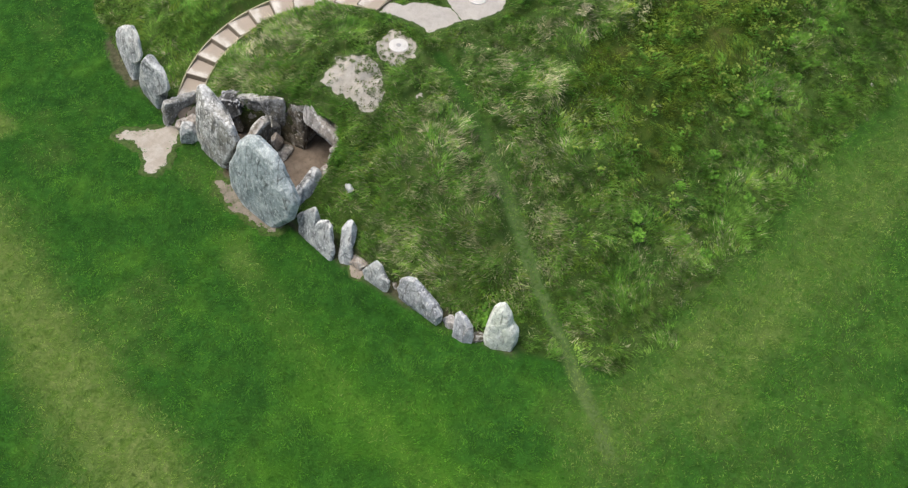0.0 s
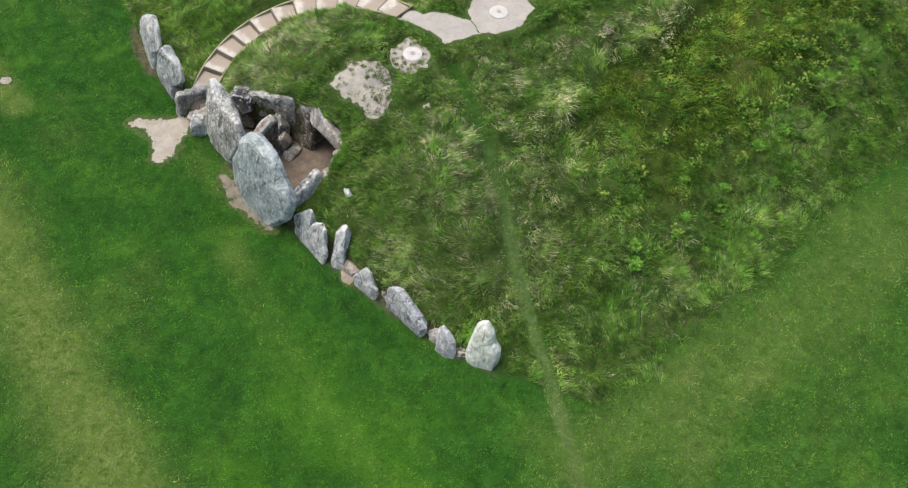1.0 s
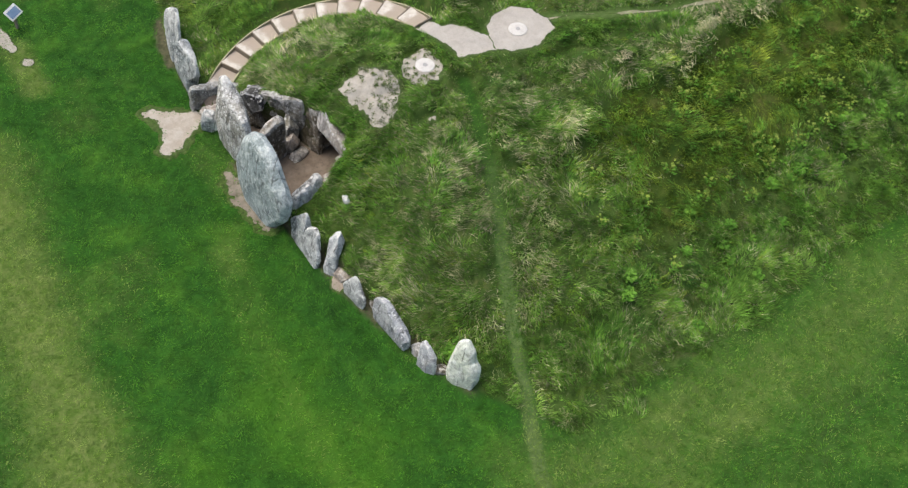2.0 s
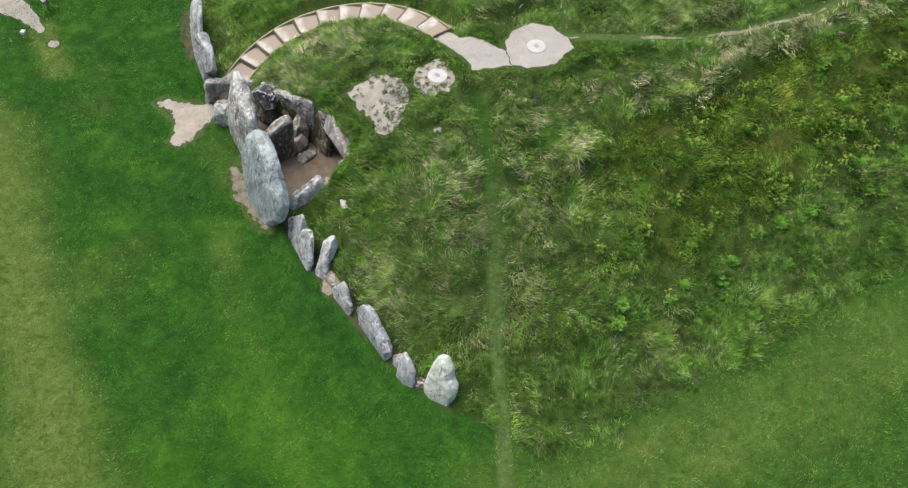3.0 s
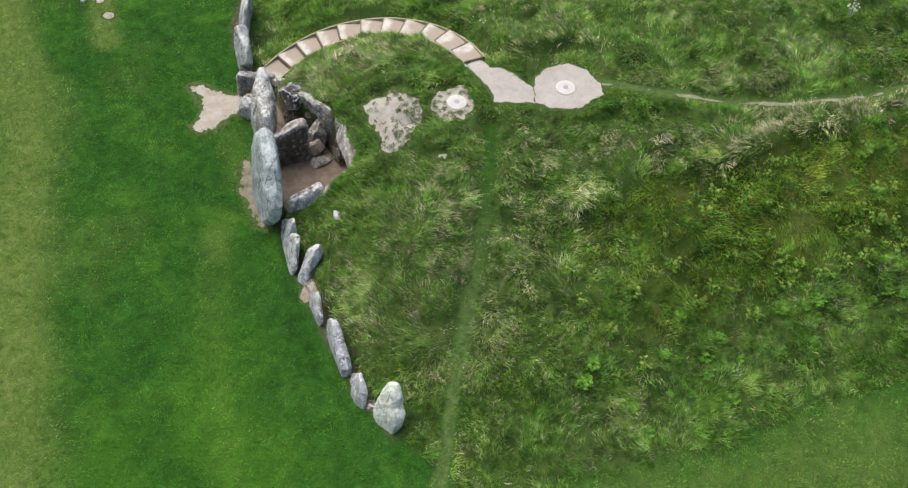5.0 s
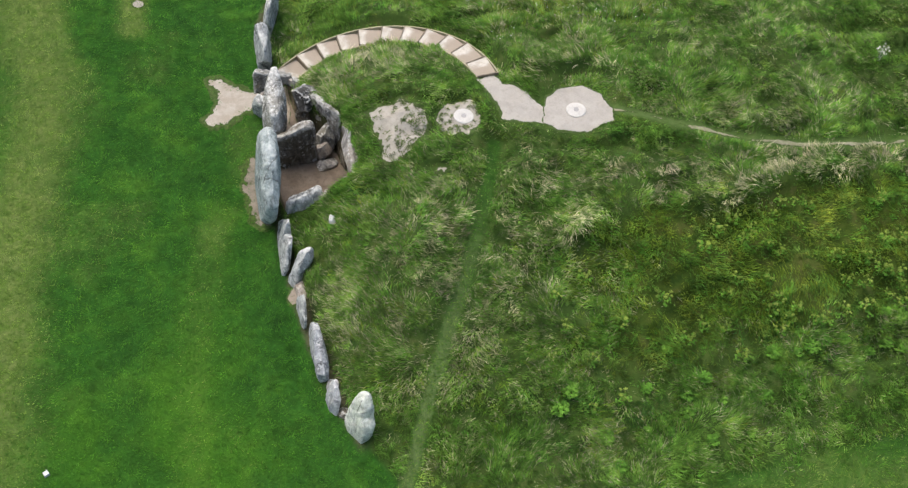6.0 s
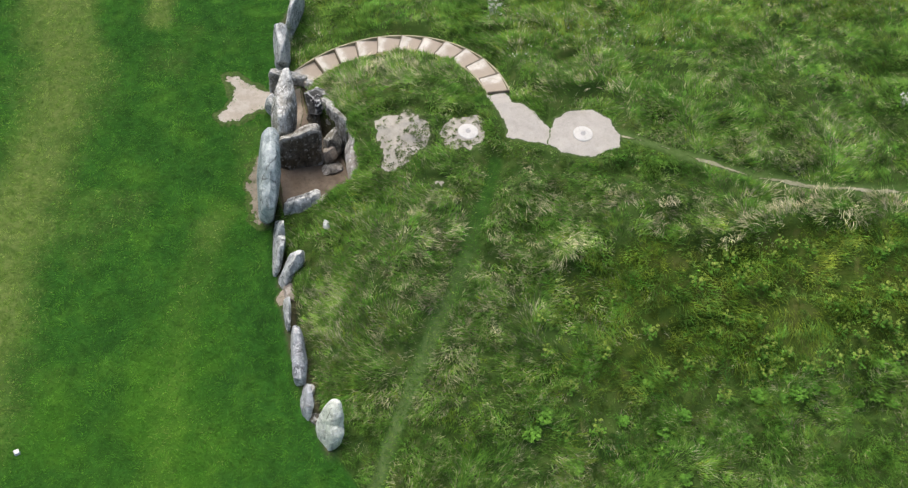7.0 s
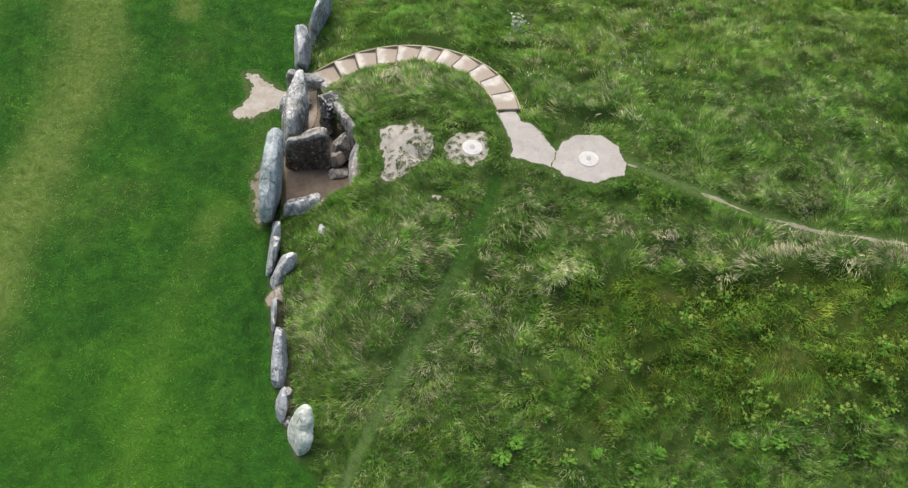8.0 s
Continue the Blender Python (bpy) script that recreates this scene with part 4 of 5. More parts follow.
# Dark stone colour puts the passage's shade into its walls and roof.
slab_box("passage_slab", 3.15, 1.62, -0.1, 4.0, 1.95, 1.75, SARSEN_DARK, "stone side of the burial passage, coloured dark as if shaded", "wall stone")
slab_box("passage_slab", 2.9, -0.2, -0.1, 4.0, 0.12, 1.75, SARSEN_DARK, "stone side of the burial passage, coloured dark as if shaded", "wall stone")
slab_box("passage_slab", 3.8, 0.0, -0.1, 4.1, 1.7, 1.75, SARSEN_DARK, "stone closing the burial passage, coloured dark as if shaded", "wall stone")
slab_box("capstone", 3.0, -0.3, 1.6, 4.15, 2.0, 1.92, SARSEN_DARK, "capstone roofing the burial passage, coloured dark as if shaded", "capstone")
ROOF = [(2.92, -0.3), (4.2, -0.35), (4.2, 2.05), (3.2, 2.0), (3.0, 1.7)]
roof = patch("turf_roof", ragged(ROOF, 0.05, 0.4, 11), (2.6, -0.7, 4.6, 2.2), 0.07, 0.01, TURF, "rough turf laid over the passage roof", "turf",
      zfun=lambda x, y: np.maximum(mound(x, y), 2.06))
roof.data.attributes.new("mound", "FLOAT", "POINT").data.foreach_set("value", np.ones(len(roof.data.vertices), np.float32))

# ---- curved steps ----
steps = tagged(new("curved_steps"), "curving flight of pale gravel steps with timber edging", "steps")
steps.location = (2.6, 6.3, Z0)
PINV = Matrix.Translation(-Vector(steps.location))


def arc_solid(name, r0, r1, a0, a1, z0, z1, mat, n=6, label=""):
    """A curved block between two radii and two bearings round the steps' centre; z may differ at its two ends."""
    bm = bmesh.new()
    z0a, z0b = z0 if isinstance(z0, tuple) else (z0, z0)
    z1a, z1b = z1 if isinstance(z1, tuple) else (z1, z1)
    loops = []
    for k in range(n + 1):
        t = k / n
        a = radians(a0 + (a1 - a0) * t)
        c, s = math.cos(a), math.sin(a)
        zl, zh = z0a + (z0b - z0a) * t, z1a + (z1b - z1a) * t
        loops.append([bm.verts.new((STAIR_C[0] + r * c, STAIR_C[1] + r * s, z)) for r, z in ((r0, zl), (r1, zl), (r1, zh), (r0, zh))])
    for p, q in zip(loops, loops[1:]):
        for k in range(4):
            bm.faces.new((p[k], p[(k + 1) % 4], q[(k + 1) % 4], q[k]))
    bm.faces.new(loops[0])
    bm.faces.new(loops[-1][::-1])
    bmesh.ops.recalc_face_normals(bm, faces=bm.faces)
    bmesh.ops.transform(bm, matrix=PINV, verts=bm.verts)
    ob = part(name, bm, mat, steps, label)
    ob.data.attributes.new("along", "FLOAT", "POINT").data.foreach_set("value", np.repeat(np.linspace(0, 1, n + 1), 4).astype(np.float32))
    return ob


edges = [117] + RISERS
for k in range(11):
    z = Z0 + RISE * k
    arc_solid("tread", R_IN + 0.005, R_OUT - 0.005, edges[k] - 0.5 * (k > 0), edges[k + 1], z - 0.3, (z - 0.02, z), TREAD)
    arc_solid("riser_board", R_IN + 0.004, R_OUT - 0.004, edges[k + 1], edges[k + 1] - 0.5, z - 0.25, z + RISE + 0.008, RISERMAT, 2)
for k in range(11):
    for r0, r1, low in ((R_OUT, R_OUT + 0.05, 0.11), (R_IN - 0.05, R_IN, 0.15)):
        za, zb = Z0 + RISE * (k + 0.35) - low, Z0 + RISE * (k + 1.35) - low
        arc_solid("edging_board", r0, r1, edges[k], edges[k + 1], (za - 0.45, zb - 0.45), (za, zb), TIMBER, 6)


# ---- concrete roof lights ----
def lathe(profile, at, n=40):
    bm = bmesh.new()
    rows = [[bm.verts.new((at[0] + r * math.cos(2 * math.pi * k / n), at[1] + r * math.sin(2 * math.pi * k / n), at[2] + z)) for k in range(n)] for r, z in profile]
    for p, q in zip(rows, rows[1:]):
        for k in range(n):
            bm.faces.new((p[k], p[(k + 1) % n], q[(k + 1) % n], q[k]))
    bm.faces.new(rows[-1])
    bmesh.ops.recalc_face_normals(bm, faces=bm.faces)
    for f in bm.faces:
        f.smooth = False
    return bm


def roof_light(x, y, r):
    z = float(height(x, y))
    ob = tagged(new("roof_light"), "round cream concrete roof light set in the gravel", "roof light", "roof lights over the chambers")
    ob.location = (x, y, z)
    collar = part("concrete_collar", lathe([(r, -0.15), (r, 0.045), (r - 0.025, 0.062), (r * 0.6, 0.068), (r * 0.32, 0.07), (r * 0.30, 0.06), (0.02, 0.06)], (0, 0, 0)), CONCRETE, ob)
    part("glass_lens", lathe([(r * 0.27, 0.04), (r * 0.27, 0.058), (r * 0.22, 0.066), (0.02, 0.068)], (0, 0, 0)), GLASS, collar, "dull grey glass lens")


roof_light(10.45, -0.69, 0.34)
roof_light(6.66, 0.14, 0.34)


# ---- small things on the lawn ----
def marker(x, y, s, turn):
    bm = bmesh.new()
    bmesh.ops.create_cube(bm, size=1.0)
    for v in bm.verts:
        v.co = Vector((v.co.x * s * (1 - 0.15 * (v.co.z > 0)), v.co.y * s * (1 - 0.15 * (v.co.z > 0)), (v.co.z + 0.5) * s * 0.7))
    bmesh.ops.bevel(bm, geom=bm.edges[:], offset=0.008, segments=1, affect="EDGES")
    ob = tagged(part("marker_block", bm, WHITE), "small white marker block standing on the lawn", "marker")
    ob.matrix_world = pose(x, y, float(height(x, y)) - 0.02, 0, 0, turn)


marker(-8.95, -6.76, 0.17, 15)
marker(-2.6, 13.15, 0.19, 40)

boulder("pale_boulder", (18.2, -13.8, 0.12), (0.2, 0.17, 0.2), (0, 0, 20), SARSEN_GREY, "small pale stone at the mound's grassy edge", 32)
patch("chalk_scrape", lambda x, y: np.hypot((x - 5.25) / 1.5, y + 1.72) - 0.16 + 0.5 * (fbm(x / 0.25, y / 0.25, 12) - 0.5), (4.7, -2.2, 5.9, -1.2), 0.04, 0.03, CHALK,
      "small bare chalk scrape in the mound grass", "bare ground", fade=0.1)


def sign_board(x, y, turn):
    z = float(height(x, y))
    ob = tagged(new("information_board"), "low tilted visitor information board on a post", "sign")
    bm = bmesh.new()
    bmesh.ops.create_cube(bm, size=1.0, matrix=Matrix.Translation((0, 0, 0.35)) @ Matrix.Diagonal((0.09, 0.09, 0.8, 1)))
    part("post", bm, RISERMAT, ob)
    tilt = Matrix.Translation((0, 0, 0.8)) @ Matrix.Rotation(radians(35), 4, "X")
    bm = bmesh.new()
    bmesh.ops.create_cube(bm, size=1.0, matrix=tilt @ Matrix.Diagonal((0.62, 0.46, 0.04, 1)))
    bmesh.ops.bevel(bm, geom=bm.edges[:], offset=0.01, segments=1, affect="EDGES")
    board = part("frame", bm, WHITE, ob)
    bm = bmesh.new()
    bmesh.ops.create_cube(bm, size=1.0, matrix=tilt @ Matrix.Translation((0, -0.02, 0.024)) @ Matrix.Diagonal((0.5, 0.3, 0.012, 1)))
    part("panel", bm, SIGNMAT, board, "blue printed panel")
    ob.matrix_basis = pose(x, y, z, 0, 0, turn)


sign_board(-1.25, 13.75, 20)

# ---- grass ----
rng = np.random.default_rng(7)


def blades(name, x, y, z, length, width, lean, heading, mat, label, category, curl=0.6, clump=None):
    """Many bent grass blades, three faces each, as one mesh."""
    n = len(x)
    hx, hy = np.cos(heading), np.sin(heading)
    sx, sy = -hy, hx
    twist = rng.uniform(-0.9, 0.9, n)
    sx, sy = sx * np.cos(twist) + hx * np.sin(twist), sy * np.cos(twist) + hy * np.sin(twist)
    co = np.zeros((n, 5, 3))
    l1, l2 = lean, np.minimum(lean + curl, 1.52)
    mx, mz = x + hx * np.sin(l1) * length * 0.5, z + np.cos(l1) * length * 0.5
    my = y + hy * np.sin(l1) * length * 0.5
    tx, ty = mx + hx * np.sin(l2) * length * 0.5, my + hy * np.sin(l2) * length * 0.5
    tz = mz + np.cos(l2) * length * 0.5
    w = width * 0.5
    co[:, 0] = np.stack([x - sx * w, y - sy * w, z], -1)
    co[:, 1] = np.stack([x + sx * w, y + sy * w, z], -1)
    co[:, 2] = np.stack([mx + sx * w * 0.8, my + sy * w * 0.8, mz], -1)
    co[:, 3] = np.stack([mx - sx * w * 0.8, my - sy * w * 0.8, mz], -1)
    co[:, 4] = np.stack([tx, ty, tz], -1)
    base = (np.arange(n) * 5)[:, None]
    loops = np.concatenate([base + np.array([0, 1, 2, 3]), base + np.array([3, 2, 4])], 1)
    me = bpy.data.meshes.new(name)
    me.vertices.add(n * 5)
    me.vertices.foreach_set("co", co.ravel())
    me.loops.add(n * 7)
    me.loops.foreach_set("vertex_index", loops.ravel().astype(np.int32))
    me.polygons.add(n * 2)
    me.polygons.foreach_set("loop_start", (np.arange(n)[:, None] * 7 + np.array([0, 4])).ravel().astype(np.int32))
    me.update(calc_edges=True)
    if clump is not None:
        me.attributes.new("clump", "FLOAT", "POINT").data.foreach_set("value", np.repeat(clump, 5).astype(np.float32))
    me.materials.append(mat)
    return tagged(new(name, me), label, category, kind="stuff")


def tussocks(name, per_m2, blades_each, want, len_range, mat, label, spread=0.22, width=(0.015, 0.031), lean=(0.45, 1.1), region=(0, -15.6, 30, 13)):
    """Clumps of long grass, combed by the wind and the slope, as dense as want(x, y) says."""
    x0, y0, x1, y1 = region
    n = int((x1 - x0) * (y1 - y0) * per_m2)
    cx, cy = rng.uniform(x0, x1, n), rng.uniform(y0, y1, n)
    keep = rng.uniform(0, 1, n) < want(cx, cy) * mound_mask(cx, cy) * seen(cx, cy)
    cx, cy = cx[keep], cy[keep]
    swell = sstep(0.32, 0.62, fbm(cx / 0.85, cy / 0.85, 131, 2))
    keep = rng.uniform(0, 1, len(cx)) < 0.5 + 0.5 * swell
    cx, cy, swell = cx[keep], cy[keep], swell[keep]
    m = len(cx)
    size = rng.uniform(0.6, 1.4, m) * (0.62 + 0.5 * swell)
    drift = fbm(cx / 0.3 + 0.7 * fbm(cx, cy, 143), cy / 0.3, 141, 2) - 0.5
    tone = np.clip(rng.normal(0, 0.16, m) + 1.5 * drift + 0.3 * (swell - 0.5), -0.65, 0.95)
    e = 1.1
    gx, gy = (mound(cx + e, cy) - mound(cx - e, cy)) * 0.28, (mound(cx, cy + e) - mound(cx, cy - e)) * 0.28
    wind = 2 * np.pi * fbm(cx / 2.2, cy / 2.2, 51, 2) * 1.6 + 3.4
    head = np.arctan2(0.6 * np.sin(wind) - 1.5 * gy, 0.6 * np.cos(wind) - 1.5 * gx) + rng.normal(0, 0.4, m)
    k = np.repeat(np.arange(m), blades_each)
    nb = len(k)
    r, a = spread * np.sqrt(rng.uniform(0, 1, nb)) * size[k], rng.uniform(0, 2 * np.pi, nb)
    x, y = cx[k] + r * np.cos(a), cy[k] + r * np.sin(a)
    ok = ~no_grass(x, y) & (mound_mask(x, y) > 0.25)
    trod = dist_line(TRACK, x, y)
    trod = np.minimum(trod, dist_line(CREST, x, y) + 0.03)
    ok &= (trod > 0.19) | (rng.uniform(0, 1, nb) < 0.34 - 0.2 * sstep(-4, -6, y))
    x, y, k, a, trod = x[ok], y[ok], k[ok], a[ok], trod[ok]
    nb = len(x)
    out = head[k] + rng.normal(0, 0.3, nb)
    out = np.arctan2(np.sin(out) + 0.16 * np.sin(a), np.cos(out) + 0.16 * np.cos(a))
    rs = np.hypot(x - STAIR_C[0], y - STAIR_C[1])
    ts = np.degrees(np.arctan2(y - STAIR_C[1], x - STAIR_C[0]))
    flight = np.where((ts < 120) & (ts > -8), np.maximum(R_IN - rs, rs - R_OUT), 9)
    roofed = (x > 3.0) & (y < 2.1) & (y > -0.3)
    clear = np.minimum(flight - 0.15, dist_line(CREST, x, y) - 0.05)
    for poly in (WORN, PAD, LINK, RINGPAD):
        clear = np.minimum(clear, sdf_poly(poly, x, y))
    clear = np.minimum(clear, np.where(roofed, 0.2, sdf_poly(COURT, x, y)))
    length = rng.uniform(*len_range, nb) * size[k] * (0.3 + 0.7 * sstep(-0.2, 0.45, clear)) * (0.3 + 0.7 * sstep(0.14, 0.42, trod))
    blades(name, x, y, top(x, y) - 0.02, length, rng.uniform(*width, nb), rng.uniform(*lean, nb), out, mat, label, "grass", 0.5, tone[k])


def seen(x, y):
    """The part of the mound and lawn that the walk looks at."""
    return ((y < 9.5 + 0.1 * (x - 10)) | (x < 9)) & (y > -22) & (x < 28) & (y < 15)


def pale_turf(x, y):
    """1 where the turf is mostly dry and pale: the south-west shoulder and the knoll inside the steps."""
    return np.clip(0.8 * np.exp(-((x - 4.2) / 3.4) ** 2 - ((y + 5.2) / 3.4) ** 2) + np.exp(-((x - 4.4) / 2.2) ** 2 - ((y - 4.0) / 1.3) ** 2), 0, 1)


def straw_zone(x, y):
    z = sstep(0.42, 0.62, fbm(x / 1.3, y / 1.3, 71))
    shoulder = 1.3 * np.exp(-((x - 4.2) / 3.6) ** 2 - ((y + 5.2) / 3.6) ** 2) + np.exp(-((x - 14.5) / 4.0) ** 2 - ((y + 4.6 + 0.25 * (x - 14.5)) / 0.8) ** 2) + \
        1.7 * np.exp(-((x - 4.6) / 2.4) ** 2 - ((y - 3.9) / 1.5) ** 2) + 1.1 * np.exp(-((x - 10.2) / 1.8) ** 2 - ((y - 2.2) / 0.8) ** 2) + 0.6 * np.exp(-((x - 9) / 4) ** 2 - ((y + 3.0) / 0.7) ** 2) + 0.6 * sstep(8, 10, x) * sstep(1.2, 3.0, y + 0.12 * (x - 9)) * (0.4 + 1.2 * sstep(0.4, 0.6, fbm(x / 3.0, y / 0.9, 151, 2))) + \
        0.5 * np.exp(-((x - 9) / 7) ** 2 - ((y + 11) / 1.2) ** 2) + 0.5 * sstep(-2.0, 2, y + 0.2 * (x - 9)) * sstep(8, 10, x) * sstep(22, 15, x) * sstep(5.5, 3.0, y)
    shoulder = shoulder + 1.25 * np.exp(-((x - 16) / 5) ** 2 - ((y + 1.8 + 0.2 * (x - 14)) / 1.3) ** 2) * (y > np.interp(x, [p[0] for p in CREST], [p[1] for p in CREST]) + 0.2)
    return np.clip(0.09 + z * (0.2 + 0.5 * shoulder) + 0.5 * pale_turf(x, y) + 0.3 * shoulder - 0.3 * flank(x, y), 0.0, 1)


def olive_zone(x, y):
    return np.clip(np.exp(-((x - 14) / 5.5) ** 2 - ((y + 7.5) / 2.2) ** 2) + 0.15 + 0.85 * sstep(8, 12, x) * sstep(2.2, 5, y + 0.1 * (x - 10)), 0, 1)


LIME = (3.95, -8.85)


def bright_zone(x, y):
    b = sstep(0.52, 0.72, fbm(x / 1.7, y / 1.7, 81))
    hump = np.exp(-((x - 3.6) / 0.8) ** 2 - ((y - 1.6) / 2.0) ** 2)
    hump = hump + 0.7 * np.exp(-((x - 4.2) / 1.2) ** 2 - ((y + 1.8) / 0.8) ** 2)
    bank = sstep(7.5, 9.5, x) * sstep(1.0, 3.0, y + 0.12 * (x - 9))
    return np.clip(0.18 + 0.8 * b + hump + 0.35 * bank, 0, 1)


tussocks("long_grass", 60, 14, lambda x, y: 1.0 - 0.72 * flank(x, y) - 0.5 * pale_turf(x, y), (0.14, 0.32), BLADE_GREEN, "long dark green grass combed over the mound", 0.15)
tussocks("straw_grass", 78, 8, straw_zone, (0.15, 0.32), BLADE_STRAW, "bleached straw-coloured seeding grass on the mound", 0.17, (0.010, 0.021), (0.6, 1.25))
LIP = [(8.6, 2.3), (8.9, 1.75), (9.7, 1.35), (10.6, 1.15), (11.5, 0.9), (12.4, 0.2)]


def fringe_zone(x, y):
    over = y - shoulder_y(x)
    f = sstep(-0.3, 0.0, over) * sstep(1.9, 0.5, over) * sstep(7.0, 9.5, x) * 0.85 * sstep(0.4, 0.65, vnoise(x / 0.9, y / 0.9, 121) + 0.2 * sstep(11, 14, x))
    f = np.maximum(f, 0.5 * sstep(0.4, 0.15, dist_line(LIP, x, y)))
    spots = sum(np.exp(-((x - a) / 0.95) ** 2 - ((y - b) / 0.7) ** 2) for a, b in ((7.9, -2.9), (4.4, -3.2), (5.6, -4.2), (4.2, 4.8), (3.2, -5.2)))
    return np.clip(f + 0.2 * spots, 0, 1)


tussocks("bleached_grass", 36, 14, fringe_zone, (0.24, 0.5), BLADE_BLEACHED, "bleached pale grass hanging over the mound's shoulder", 0.2, (0.014, 0.026), (0.8, 1.35))
tussocks("leafy_weeds", 16, 40, lambda x, y: sum(np.exp(-((x - a) / c) ** 2 - ((y - b) / d) ** 2) for a, b, c, d in
         ((10.8, -2.7, 1.3, 0.6), (6.6, -9.6, 1.1, 0.5), (14.5, -10.3, 2.5, 0.9), (9.5, -11.0, 2.0, 0.7), (8.6, -1.9, 0.8, 0.5), (2.6, -1.2, 0.5, 0.4))),
         (0.06, 0.14), BLADE_WEED, "low dark leafy weeds among the long grass", 0.26, (0.035, 0.06), (0.7, 1.4))
tussocks("fresh_grass", 22, 13, bright_zone, (0.13, 0.28), BLADE_BRIGHT, "fresh bright green grass on the mound", 0.15)
tussocks("lime_grass", 40, 12, lambda x, y: np.exp(-((x - LIME[0]) / 0.55) ** 2 - ((y - LIME[1]) / 0.95) ** 2) + 0.8 * np.exp(-((x - 3.5) / 0.5) ** 2 - ((y + 1.75) / 0.6) ** 2), (0.12, 0.26), BLADE_LIME,
         "short lush lime-green grass in a damp patch", 0.16)
tussocks("olive_grass", 34, 12, lambda x, y: np.clip(olive_zone(x, y) * (1 - flank(x, y)) + 0.75 * flank(x, y), 0, 1), (0.16, 0.36), BLADE_OLIVE, "olive-green thin grass on the mound's flank", 0.2, (0.012, 0.026))

# little tufts rooted in the bare chalk
m = 900
cx, cy = rng.uniform(3.3, 7.6, m), rng.uniform(-1.0, 1.8, m)
ok = ((sdf_poly(WORN, cx, cy) < 0.05) & (rng.uniform(0, 1, m) < 0.2 + 0.65 * np.maximum(sstep(4.3, 5.2, cx), sstep(0.2, -0.5, cy)))) | \
    ((sdf_poly(RINGPAD, cx, cy) < 0.1) & (sdf_poly(RINGPAD, cx, cy) > -0.35) & (rng.uniform(0, 1, m) < 0.35))
ok &= np.hypot(cx - 6.66, cy - 0.14) > 0.4
k = np.repeat(np.nonzero(ok)[0], 26)
r, a = rng.uniform(0.0, 0.075, len(k)), rng.uniform(0, 2 * np.pi, len(k))
tx, ty = cx[k] + r * np.cos(a), cy[k] + r * np.sin(a)
blades("grass_tufts", tx, ty, top(tx, ty) + 0.025, rng.uniform(0.04, 0.08, len(k)), rng.uniform(0.02, 0.036, len(k)), rng.uniform(0.5, 1.3, len(k)), a, BLADE_TUFT,
       "tiny dark tufts of grass rooted in bare chalk", "grass")

n = 330000
x, y = rng.uniform(-13, 24, n), rng.uniform(-21.5, 15, n)
ok = (mound_mask(x, y) < 0.6) & ~no_grass(x, y) & seen(x, y) & ((x < facade_x(y)) | (y < -11.5) | (dist_line(TRACK, x, y) < 0.28)) & (soil_mask(x, y) < 0.5 + 0.3 * rng.uniform(-1, 1, n))
x, y = x[ok], y[ok]
dry = rng.uniform(0, 1, len(x)) < 1.5 * dry_mask(x, y) + 0.6 * track_mask(x, y)
lush = ~dry & (rng.uniform(0, 1, len(x)) < lush_mask(x, y))
for name, pick, mat, label in (("lawn_grass", ~dry & ~lush, BLADE_LAWN, "short mown green lawn grass"), ("sappy_lawn_grass", lush, BLADE_LUSH, "short lighter sappy green lawn grass"), ("dry_lawn_grass", dry, BLADE_DRY, "short yellowing lawn grass worn by feet")):
    px, py = x[pick], y[pick]
    n = len(px)
    blades(name, px, py, height(px, py) - 0.005, rng.uniform(0.07, 0.15, n), rng.uniform(0.018, 0.03, n), rng.uniform(0.75, 1.3, n),
           2 * np.pi * fbm(px / 1.2, py / 1.2, 91) * 2 + rng.normal(0, 0.7, n), mat, label, "grass")


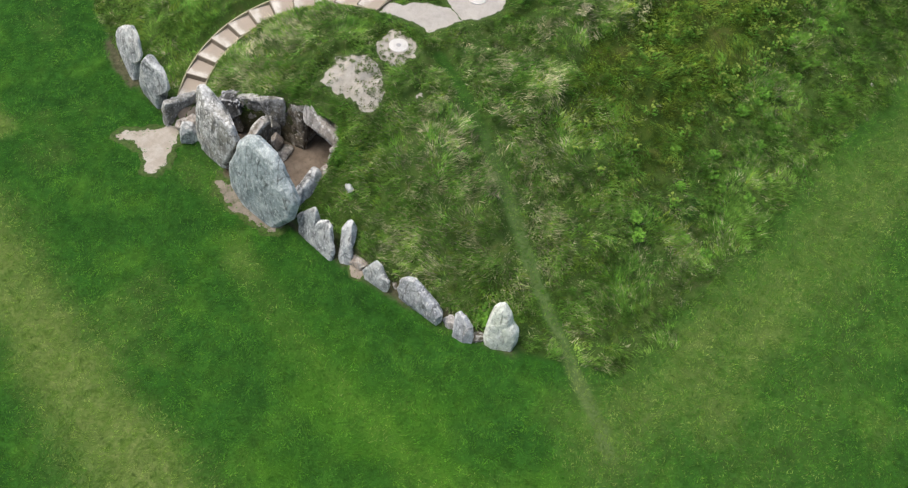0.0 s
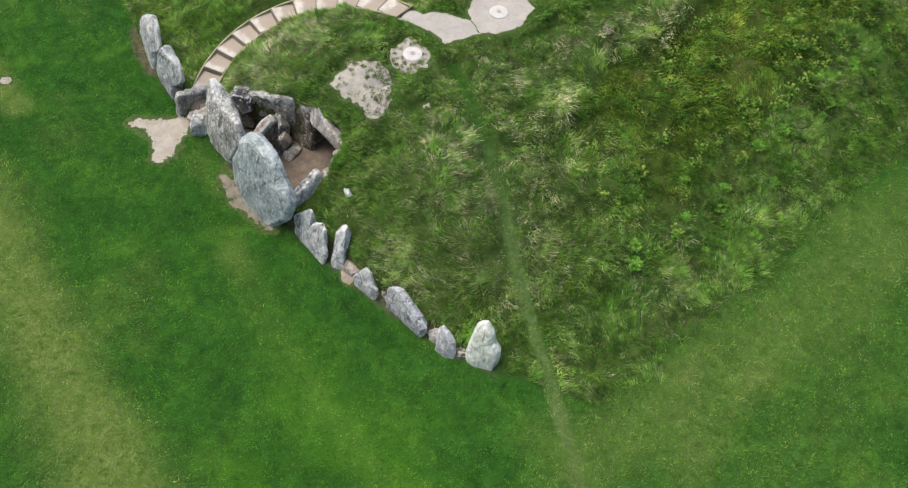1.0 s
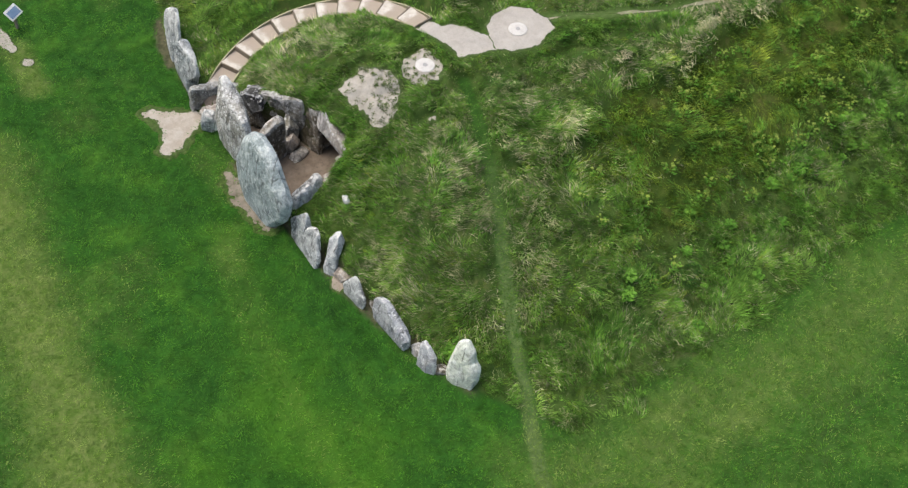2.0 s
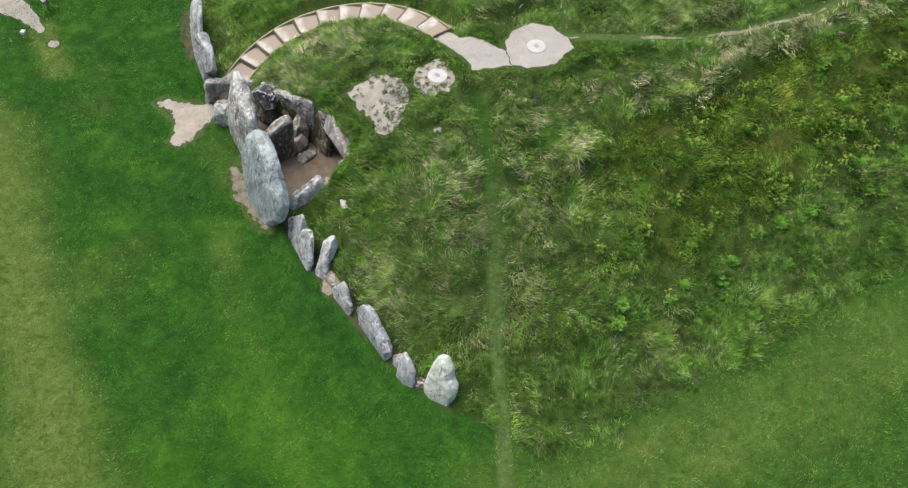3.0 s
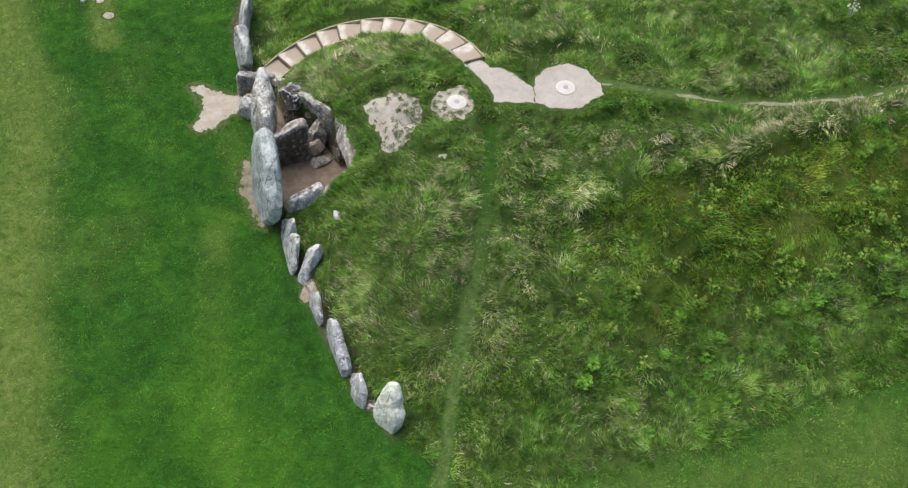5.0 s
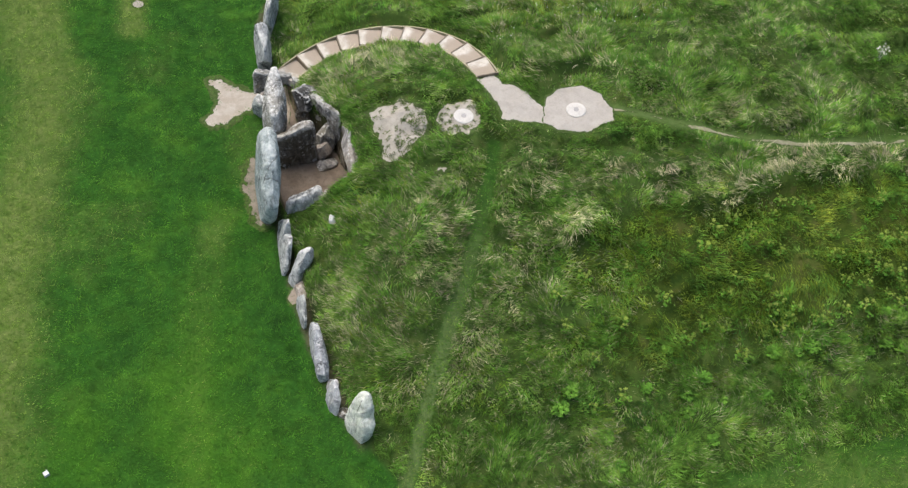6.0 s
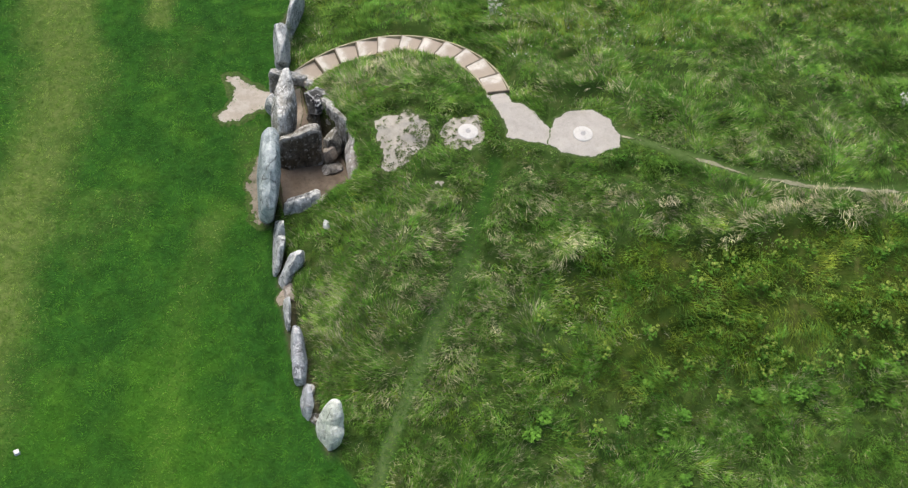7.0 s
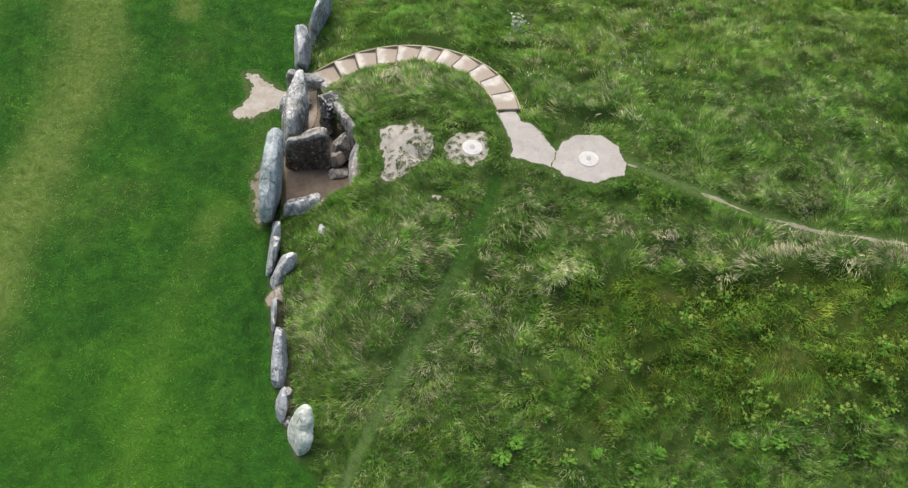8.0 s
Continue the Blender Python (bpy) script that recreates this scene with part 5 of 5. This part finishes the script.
# ---- leafy herbs ----
def herb(name, label, leaves, umbels, spread, tall, seed, flower=HERB_FLOWER):
    r = random.Random(seed)
    ob = tagged(new(name), label, "plant", "wild herbs on the mound")
    bm = bmesh.new()
    for k in range(leaves):
        a, d, h = r.uniform(0, 6.283), spread * math.sqrt(r.random()), tall * r.uniform(0.25, 0.85)
        c = Vector((d * math.cos(a), d * math.sin(a), h * (1 - 0.4 * d / spread)))
        s, yaw, tip = r.uniform(0.04, 0.085), r.uniform(0, 6.283), r.uniform(-0.5, 0.3)
        f, g = Vector((math.cos(yaw), math.sin(yaw), tip)), Vector((-math.sin(yaw), math.cos(yaw), r.uniform(-0.4, 0.4)))
        vs = [bm.verts.new(c + q) for q in (-f * s, g * s * 0.6, f * s * 1.2, -g * s * 0.6)]
        bm.faces.new(vs)
    part("leaves", bm, HERB_LEAF, ob)
    for k in range(umbels):
        bm = bmesh.new()
        a, d = r.uniform(0, 6.283), spread * 0.9 * math.sqrt(r.random())
        h = tall * r.uniform(0.85, 1.15)
        c = Vector((d * math.cos(a), d * math.sin(a), h))
        foot = Vector((d * 0.3 * math.cos(a), d * 0.3 * math.sin(a), 0))
        side = Vector((-math.sin(a), math.cos(a), 0)) * 0.008
        bm.faces.new([bm.verts.new(v) for v in (foot - side, foot + side, c + side * 0.6, c - side * 0.6)])
        for q in range(18):
            b, e = r.uniform(0, 6.283), 0.055 * math.sqrt(r.random())
            p = c + Vector((e * math.cos(b), e * math.sin(b), 0.02 - e * 0.3))
            s = r.uniform(0.012, 0.02)
            bm.faces.new([bm.verts.new(p + Vector((s * math.cos(t), s * math.sin(t), r.uniform(-0.01, 0.01)))) for t in (0, 1.26, 2.51, 3.77, 5.03)])
        part("umbel", bm, flower, ob)
    return ob


kinds = [herb("yellow_umbel_plant", "yellow-green umbel herb growing in the long grass", 22, 9, 0.32, 0.5, 1),
         herb("yellow_umbel_plant", "yellow-green umbel herb growing in the long grass", 16, 6, 0.26, 0.42, 2),
         herb("broad_leaf_herb", "bright green leafy herb clump in the long grass", 90, 0, 0.3, 0.38, 3),
         herb("broad_leaf_herb", "bright green leafy herb clump in the long grass", 60, 0, 0.22, 0.3, 4),
         herb("white_umbel_plant", "tall herb with white flower heads in the long grass", 40, 16, 0.42, 0.7, 6, HERB_WHITE)]
UMBELS = [(17.82, -6.24), (16.37, -6.48), (12.97, -6.44), (14.13, -6.79), (15.01, -6.55), (13.57, -7.15), (9.63, -6.79), (16.74, -7.69), (14.35, -7.4), (16.32, -8.49),
          (18.18, -8.51), (18.68, -8.57), (17.27, -8.79), (17.65, -9.28), (18.04, -9.53), (13.92, -8.43), (10.26, -8.06), (13.95, -9.12), (13.62, -9.36), (16.39, -9.22),
          (16.82, -9.64), (18.05, -9.98), (17.59, -10.06), (18.14, -10.31), (17.81, -10.47), (15.83, -10.11), (15.15, -10.19), (14.85, -10.0), (13.63, -9.96), (11.85, -9.46),
          (10.58, -9.4), (11.27, -9.15), (7.42, -9.09), (7.27, -8.42), (7.01, -7.92), (8.74, -8.3), (14.48, -9.48), (14.09, -9.78), (16.5, -10.35), (19.55, 2.99), (22.0, 3.36)]
LEAFY = [(9.87, -9.45), (14.37, -10.77), (14.88, -10.74), (14.29, -10.26), (16.24, -11.43), (15.55, -10.83), (17.18, -10.53), (17.67, -10.76), (8.8, -10.29), (9.88, -10.98),
         (10.64, -10.68), (13.16, -10.58), (13.86, -10.81), (15.97, 7.0), (16.88, 7.19), (18.88, 3.13), (6.4, -9.7), (5.9, -10.1)]
HERBS = [(x, y, 0 if k % 3 else 1) for k, (x, y) in enumerate(UMBELS)] + [(x, y, 2 if k % 3 else 3) for k, (x, y) in enumerate(LEAFY)] + [(0.42, -7.7, 3), (9.48, 6.44, 4), (21.8, -1.9, 4)]
# tiny white flowers scattered in the far bank's grass
m = 260
fx, fy = rng.uniform(8.5, 16, m), rng.uniform(2.5, 8.5, m)
ok = fbm(fx / 1.2, fy / 1.2, 111) > 0.5
fx, fy = fx[ok], fy[ok]
blades("white_flowers", np.repeat(fx, 3), np.repeat(fy, 3), np.repeat(mound(fx, fy), 3) + 0.3, np.full(3 * len(fx), 0.035), np.full(3 * len(fx), 0.025), np.full(3 * len(fx), 1.3),
       np.tile((0.0, 2.1, 4.2), len(fx)), HERB_WHITE, "tiny white flower heads scattered in long grass", "flowers")
rh = random.Random(5)
spots = list(HERBS)
for k in range(2600):
    x, y = rh.uniform(5, 25), rh.uniform(-12.5, -5.5)
    f = float(fbm(x / 2.0, y / 2.0, 101))
    want = (0.02 + 0.4 * max(0, f - 0.5)) * (1.0 if x > 18.5 or y < -10.2 else 0.3)
    if rh.random() < want and all((x - a) ** 2 + (y - b) ** 2 > 0.16 for a, b, _ in spots) and y < float(shoulder_y(x)) - 0.4:
        spots.append((x, y, rh.choice((0, 0, 1, 1, 1, 3)) if y > -10.5 else rh.choice((2, 3, 3, 0))))
    if len(spots) > 120:
        break
first = set()
for x, y, k in spots:
    m = pose(x, y, float(mound(x, y)), 0, 0, rh.uniform(0, 360)) @ Matrix.Scale(rh.uniform(0.6, 1.0) if x > 1 else 1.25, 4)
    if k in first:
        ob = copy_thing(kinds[k], m)
        ob.matrix_basis = m
    else:
        first.add(k)
        kinds[k].matrix_basis = m
